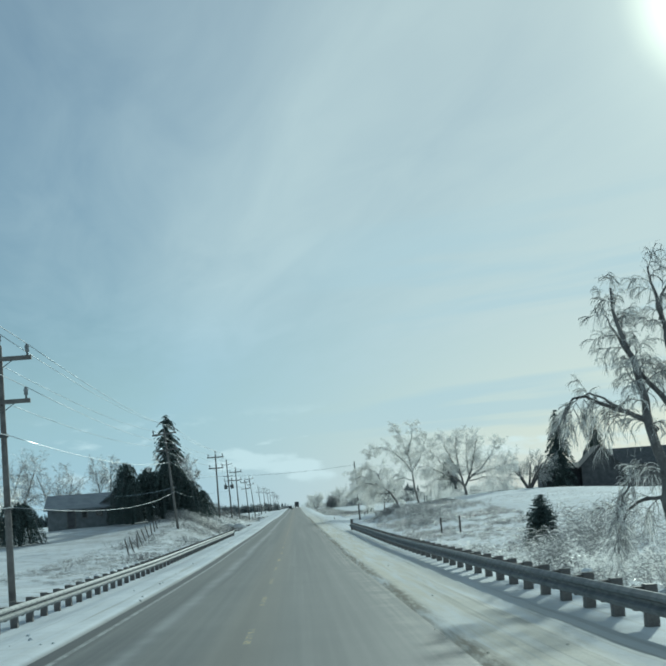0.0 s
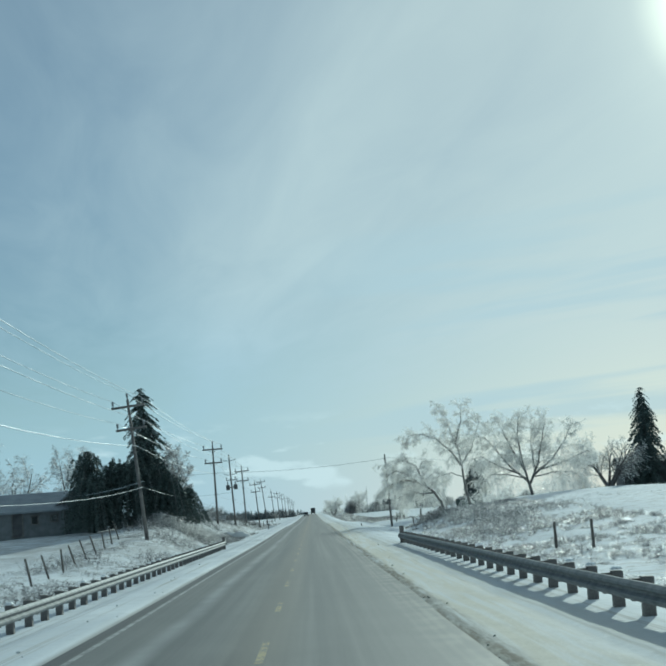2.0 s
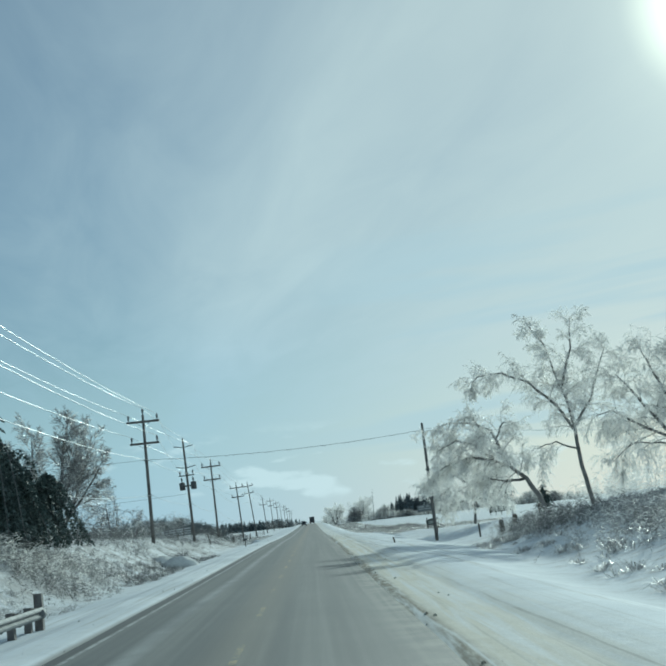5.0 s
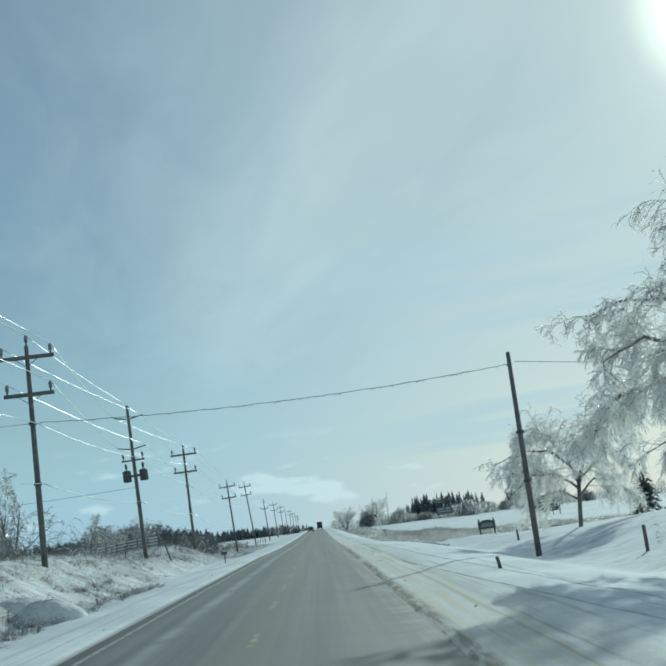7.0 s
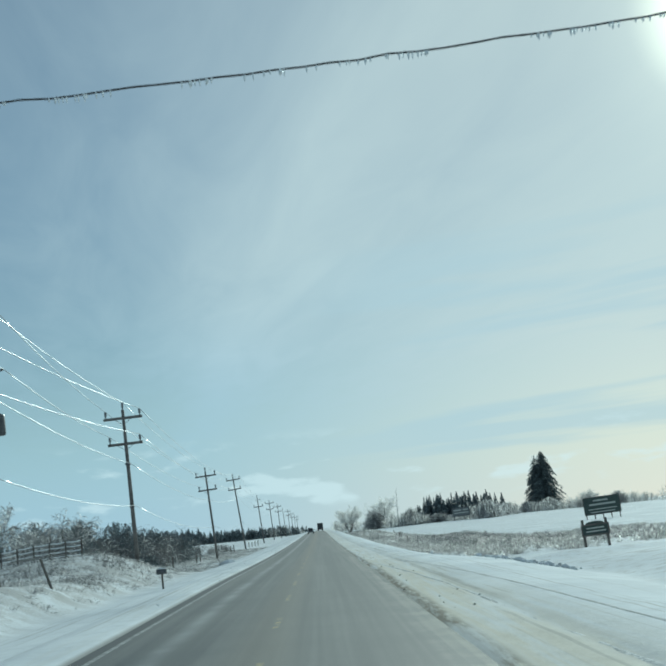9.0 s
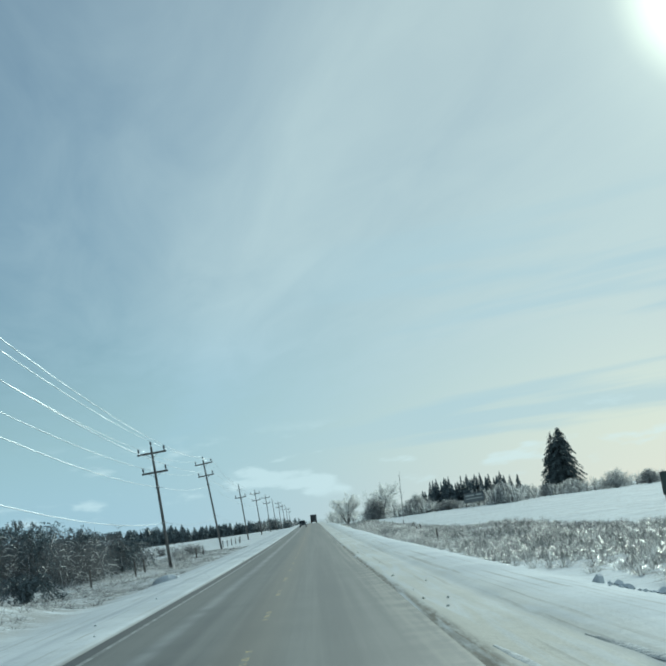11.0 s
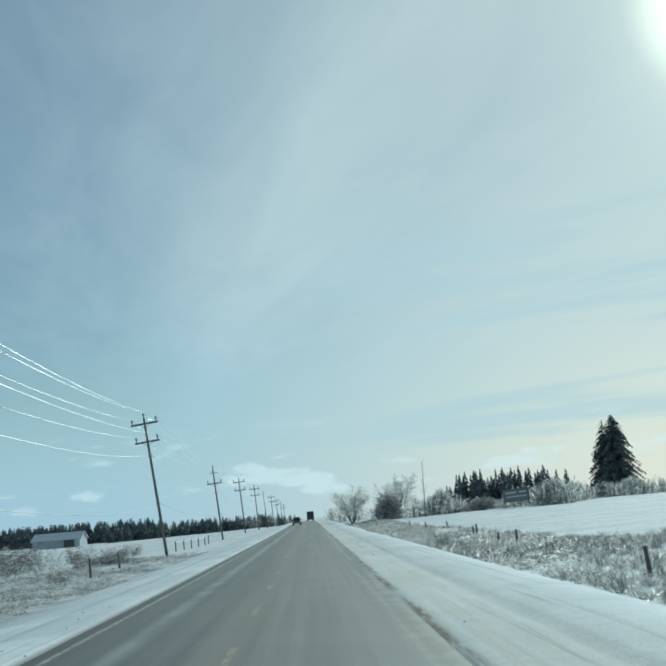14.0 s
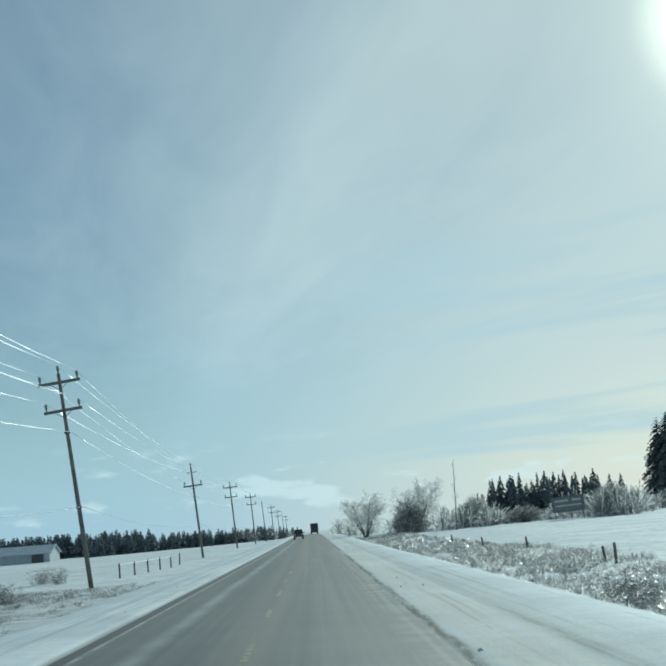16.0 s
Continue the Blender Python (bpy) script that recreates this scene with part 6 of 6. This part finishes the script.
def truck(x, y):
    t = thing("box_truck", "dark box truck seen from behind on the road", "truck", at=pose(x, y, float(road_z(y))))
    METRIC.append(t)
    part("cargo_box", boxes(((0, 2.5, 2.15), (2.5, 7.4, 2.7))), TRUCK_GREY, t)
    part("rear_frame", boxes(((0, -1.24, 3.46), (2.56, 0.1, 0.12)), ((-1.25, -1.24, 2.15), (0.1, 0.1, 2.7)), ((1.25, -1.24, 2.15), (0.1, 0.1, 2.7)), ((0, -1.24, 0.82), (2.56, 0.1, 0.14))), DARK_STEEL, t)
    for sx in (-1, 1):
        part("rear_door", boxes(((sx * 0.6, -1.22, 2.15), (1.15, 0.05, 2.5))), TRUCK_GREY, t)
        part("tail_lamp", boxes(((sx * 1.0, -1.27, 0.62), (0.3, 0.06, 0.14))), LAMP_RED, t)
        wheel(t, sx * 1.0, 0.3, 0.5, 0.5, 0.5)
        wheel(t, sx * 1.05, 7.6, 0.5, 0.5, 0.3)
        part("mudflap", boxes(((sx * 1.0, -0.5, 0.5), (0.55, 0.03, 0.6))), RUBBER, t)
    part("chassis", boxes(((0, 3.0, 0.7), (0.9, 8.6, 0.25))), DARK_STEEL, t)
    part("bumper", boxes(((0, -1.2, 0.5), (2.2, 0.12, 0.14))), DARK_STEEL, t)
    cab = Shape()
    cab.box((0, 7.6, 1.6), (2.3, 2.1, 2.1), taper=0.92)
    part("cab", cab, TRUCK_GREY, t)
    return t


def car(x, y):
    """An oncoming pickup, its front towards -y."""
    t = thing("pickup_truck", "black pickup truck coming on in the other lane", "car", at=pose(x, y, float(road_z(y))))
    METRIC.append(t)
    body = Shape()
    body.box((0, 2.4, 0.78), (1.9, 5.2, 0.62), taper=0.96)
    body.box((0, 0.75, 1.08), (1.84, 1.7, 0.14), taper=0.9)
    part("body", body, BLACK_PAINT, t)
    cab = Shape()
    cab.box((0, 2.5, 1.42), (1.72, 2.0, 0.72), taper=0.8)
    c = part("cab", cab, BLACK_PAINT, t)
    ws = Shape()
    ws.poly([(-0.74, 1.44, 1.13), (0.74, 1.44, 1.13), (0.64, 1.67, 1.7), (-0.64, 1.67, 1.7)])
    ws.poly([(-0.74, 1.46, 1.13), (-0.64, 1.69, 1.7), (0.64, 1.69, 1.7), (0.74, 1.46, 1.13)])
    part("windscreen", ws, GLASS_DARK, c)
    part("grille", boxes(((0, -0.22, 0.82), (1.0, 0.06, 0.3))), DARK_STEEL, t)
    part("bumper", boxes(((0, -0.26, 0.52), (1.86, 0.16, 0.2))), STEEL, t)
    for sx in (-1, 1):
        part("headlight", boxes(((sx * 0.74, -0.22, 0.86), (0.36, 0.08, 0.2))), LAMP_CLEAR, t)
        part("mirror", boxes(((sx * 1.06, 1.6, 1.2), (0.2, 0.1, 0.24))), BLACK_PAINT, t)
        wheel(t, sx * 0.82, 0.75, 0.38, 0.38, 0.26)
        wheel(t, sx * 0.82, 4.1, 0.38, 0.38, 0.26)
    return t


truck(1.6, 830)
car(-1.65, 630)


# ---------------------------------------------------------------- wheel tracks in the snow
TRACK_SNOW = plain("packed_wheel_track", rgb(0.40, 0.43, 0.45), rgb(0.62, 0.64, 0.65), 0.8, 0.85, bump=0.5, fine=6.0, distance=0.04, spec=0.05)


# grit of the wheel tracks; the same grey paints shade on two snowdrifts
DIRTY_TRACK_SHADED_DRIFT = plain("gritty_track_and_shaded_drift", rgb(0.46, 0.465, 0.45), rgb(0.68, 0.69, 0.68), 0.5, 0.9, bump=0.8, fine=9.0, distance=0.05, spec=0.05)


def wheel_track(line, gauge=1.5, width=0.24, mat=None):
    """A pair of packed ruts along a smooth line of (x, y)."""
    pts = [Vector((a, b, 0)) for a, b in line]
    path = []
    for i in range(len(pts) - 1):
        p0, p1, p2, p3 = pts[max(i - 1, 0)], pts[i], pts[i + 1], pts[min(i + 2, len(pts) - 1)]
        for j in range(30):
            f = j / 30
            path.append(0.5 * (2 * p1 + (p2 - p0) * f + (2 * p0 - 5 * p1 + 4 * p2 - p3) * f * f + (3 * p1 - p0 - 3 * p2 + p3) * f ** 3))
    for side in (-0.5, 0.5):
        s = Shape()
        rows = []
        for i, p in enumerate(path):
            d = (path[min(i + 1, len(path) - 1)] - path[max(i - 1, 0)]).normalized()
            nrm = Vector((-d.y, d.x, 0))
            c = p + nrm * gauge * side
            w = width * max(0.15, 0.8 + 0.9 * noise.noise(c * 0.6))
            for o, up in ((-0.5, -0.004), (-0.32, 0.006), (0.32, 0.006), (0.5, -0.004)):
                q = c + nrm * o * w
                s.v.append((q.x * UNIT + SHIFT_X, q.y * UNIT, float(land_z(q.x * UNIT + SHIFT_X, q.y * UNIT)) + up * UNIT))
        for i in range(len(path) - 1):
            for j in range(3):
                k = i * 4 + j
                s.f.append((k, k + 1, k + 5, k + 4)), s.m.append(0)
        tagged(part("wheel_track", s, mat or TRACK_SNOW, ground, smooth=True), kind="structure")


wheel_track(((-24.0, 89.0), (-17.8, 86.0), (-13.2, 79.5), (-9.9, 73.0), (-8.1, 65.0), (-9.6, 59.5), (-15.0, 58.0), (-24.0, 60.0)))
wheel_track(((5.6, 118.0), (5.0, 132.0), (4.5, 146.0), (4.2, 160.0), (4.1, 172.0), (3.85, 182.0), (3.3, 196.0)), 0.9, 0.09, DIRTY_TRACK_SHADED_DRIFT)


# ---------------------------------------------------------------- clods of ploughed snow
def snow_clods(name, line, count, spread, size, seed, label, mat=None):
    """A spill of broken snow lumps along a line of (x, y)."""
    rnd = random.Random(seed)
    s = Shape()
    for k in range(count):
        i = rnd.randrange(len(line) - 1)
        f = rnd.random()
        x = line[i][0] * (1 - f) + line[i + 1][0] * f + rnd.gauss(0, spread)
        y = line[i][1] * (1 - f) + line[i + 1][1] * f + rnd.gauss(0, spread)
        q = size * rnd.uniform(0.3, 1.0) ** 1.6
        turn = pose(0, 0, 0, rnd.uniform(-40, 40), rnd.uniform(-40, 40), rnd.uniform(0, 180)).to_3x3()
        s.box((x, y, gz(x, y) + q * 0.2), (q * rnd.uniform(0.7, 1.4), q, q * rnd.uniform(0.5, 0.9)), 0, turn, rnd.uniform(0.4, 0.8))
    return tagged(part(name, s, mat or SNOW_HEAP), label, "snow", kind="stuff")


snow_clods("snow_clods", ((6.2, 204.0), (7.2, 200.0), (7.2, 193.0), (7.5, 184.0)), 320, 0.42, 0.2, 5, "broken lumps of ploughed snow along a drive", SNOW)
snow_clods("shoulder_crumbs", ((2.95, 10.0), (2.95, 100.0), (2.95, 200.0), (2.95, 320.0)), 140, 0.3, 0.05, 6, "crumbs of snow along the asphalt's edge", SNOW)
snow_clods("shoulder_crumbs", ((-2.5, 10.0), (-2.5, 100.0), (-2.5, 200.0), (-2.5, 320.0)), 110, 0.25, 0.05, 7, "crumbs of snow along the asphalt's edge", SNOW)


def snowdrift(x, y, w, d, h, seed, label="rounded mound of ploughed snow on the verge", mat=None):
    """A rounded mound of thrown snow."""
    s = Shape()
    n, m = 36, 14
    z0 = gz(x, y) - 0.12
    for i in range(m + 1):
        e = math.pi / 2 * i / m
        for j in range(n):
            a = 2 * math.pi * j / n
            q = 1 + 0.1 * noise.noise(Vector((math.cos(a) * 1.7 + seed, math.sin(a) * 1.7, i * 0.35))) + 0.03 * noise.noise(Vector((math.cos(a) * 6 + seed, math.sin(a) * 6, i * 1.1)))
            s.v.append((x + math.cos(a) * math.cos(e) ** 0.9 * w * 0.62 * q, y + math.sin(a) * math.cos(e) ** 0.9 * d * 0.5 * q, z0 + math.sin(e) ** 1.3 * h * q))
    for i in range(m):
        for j in range(n):
            k = (j + 1) % n
            s.f.append((i * n + j, i * n + k, (i + 1) * n + k, (i + 1) * n + j)), s.m.append(0)
    return tagged(part("snowdrift", s, mat or SNOW, smooth=True), label, "snowdrift", "snowdrifts")


# these two drifts get a greyer snow that stands in for their shaded side
snowdrift(-5.3, 147.0, 1.7, 1.6, 0.66, 3, "rounded mound of ploughed snow, greyed to look shaded", DIRTY_TRACK_SHADED_DRIFT)
snowdrift(-6.5, 149.2, 1.6, 2.0, 0.36, 9, "low mound of ploughed snow, greyed to look shaded", DIRTY_TRACK_SHADED_DRIFT)
snowdrift(-5.4, 242.6, 1.2, 1.6, 0.4, 5)


# ---------------------------------------------------------------- from the plan's units to metres
def settle():
    m = Matrix.Translation((SHIFT_X, 0, SHIFT_Z)) @ Matrix.Scale(UNIT, 4)
    fixed = [cam, sun, ground, road] + METRIC
    for ob in list(bpy.data.objects):
        if ob.parent is None and ob not in fixed:
            ob.matrix_basis = m @ ob.matrix_basis


settle()
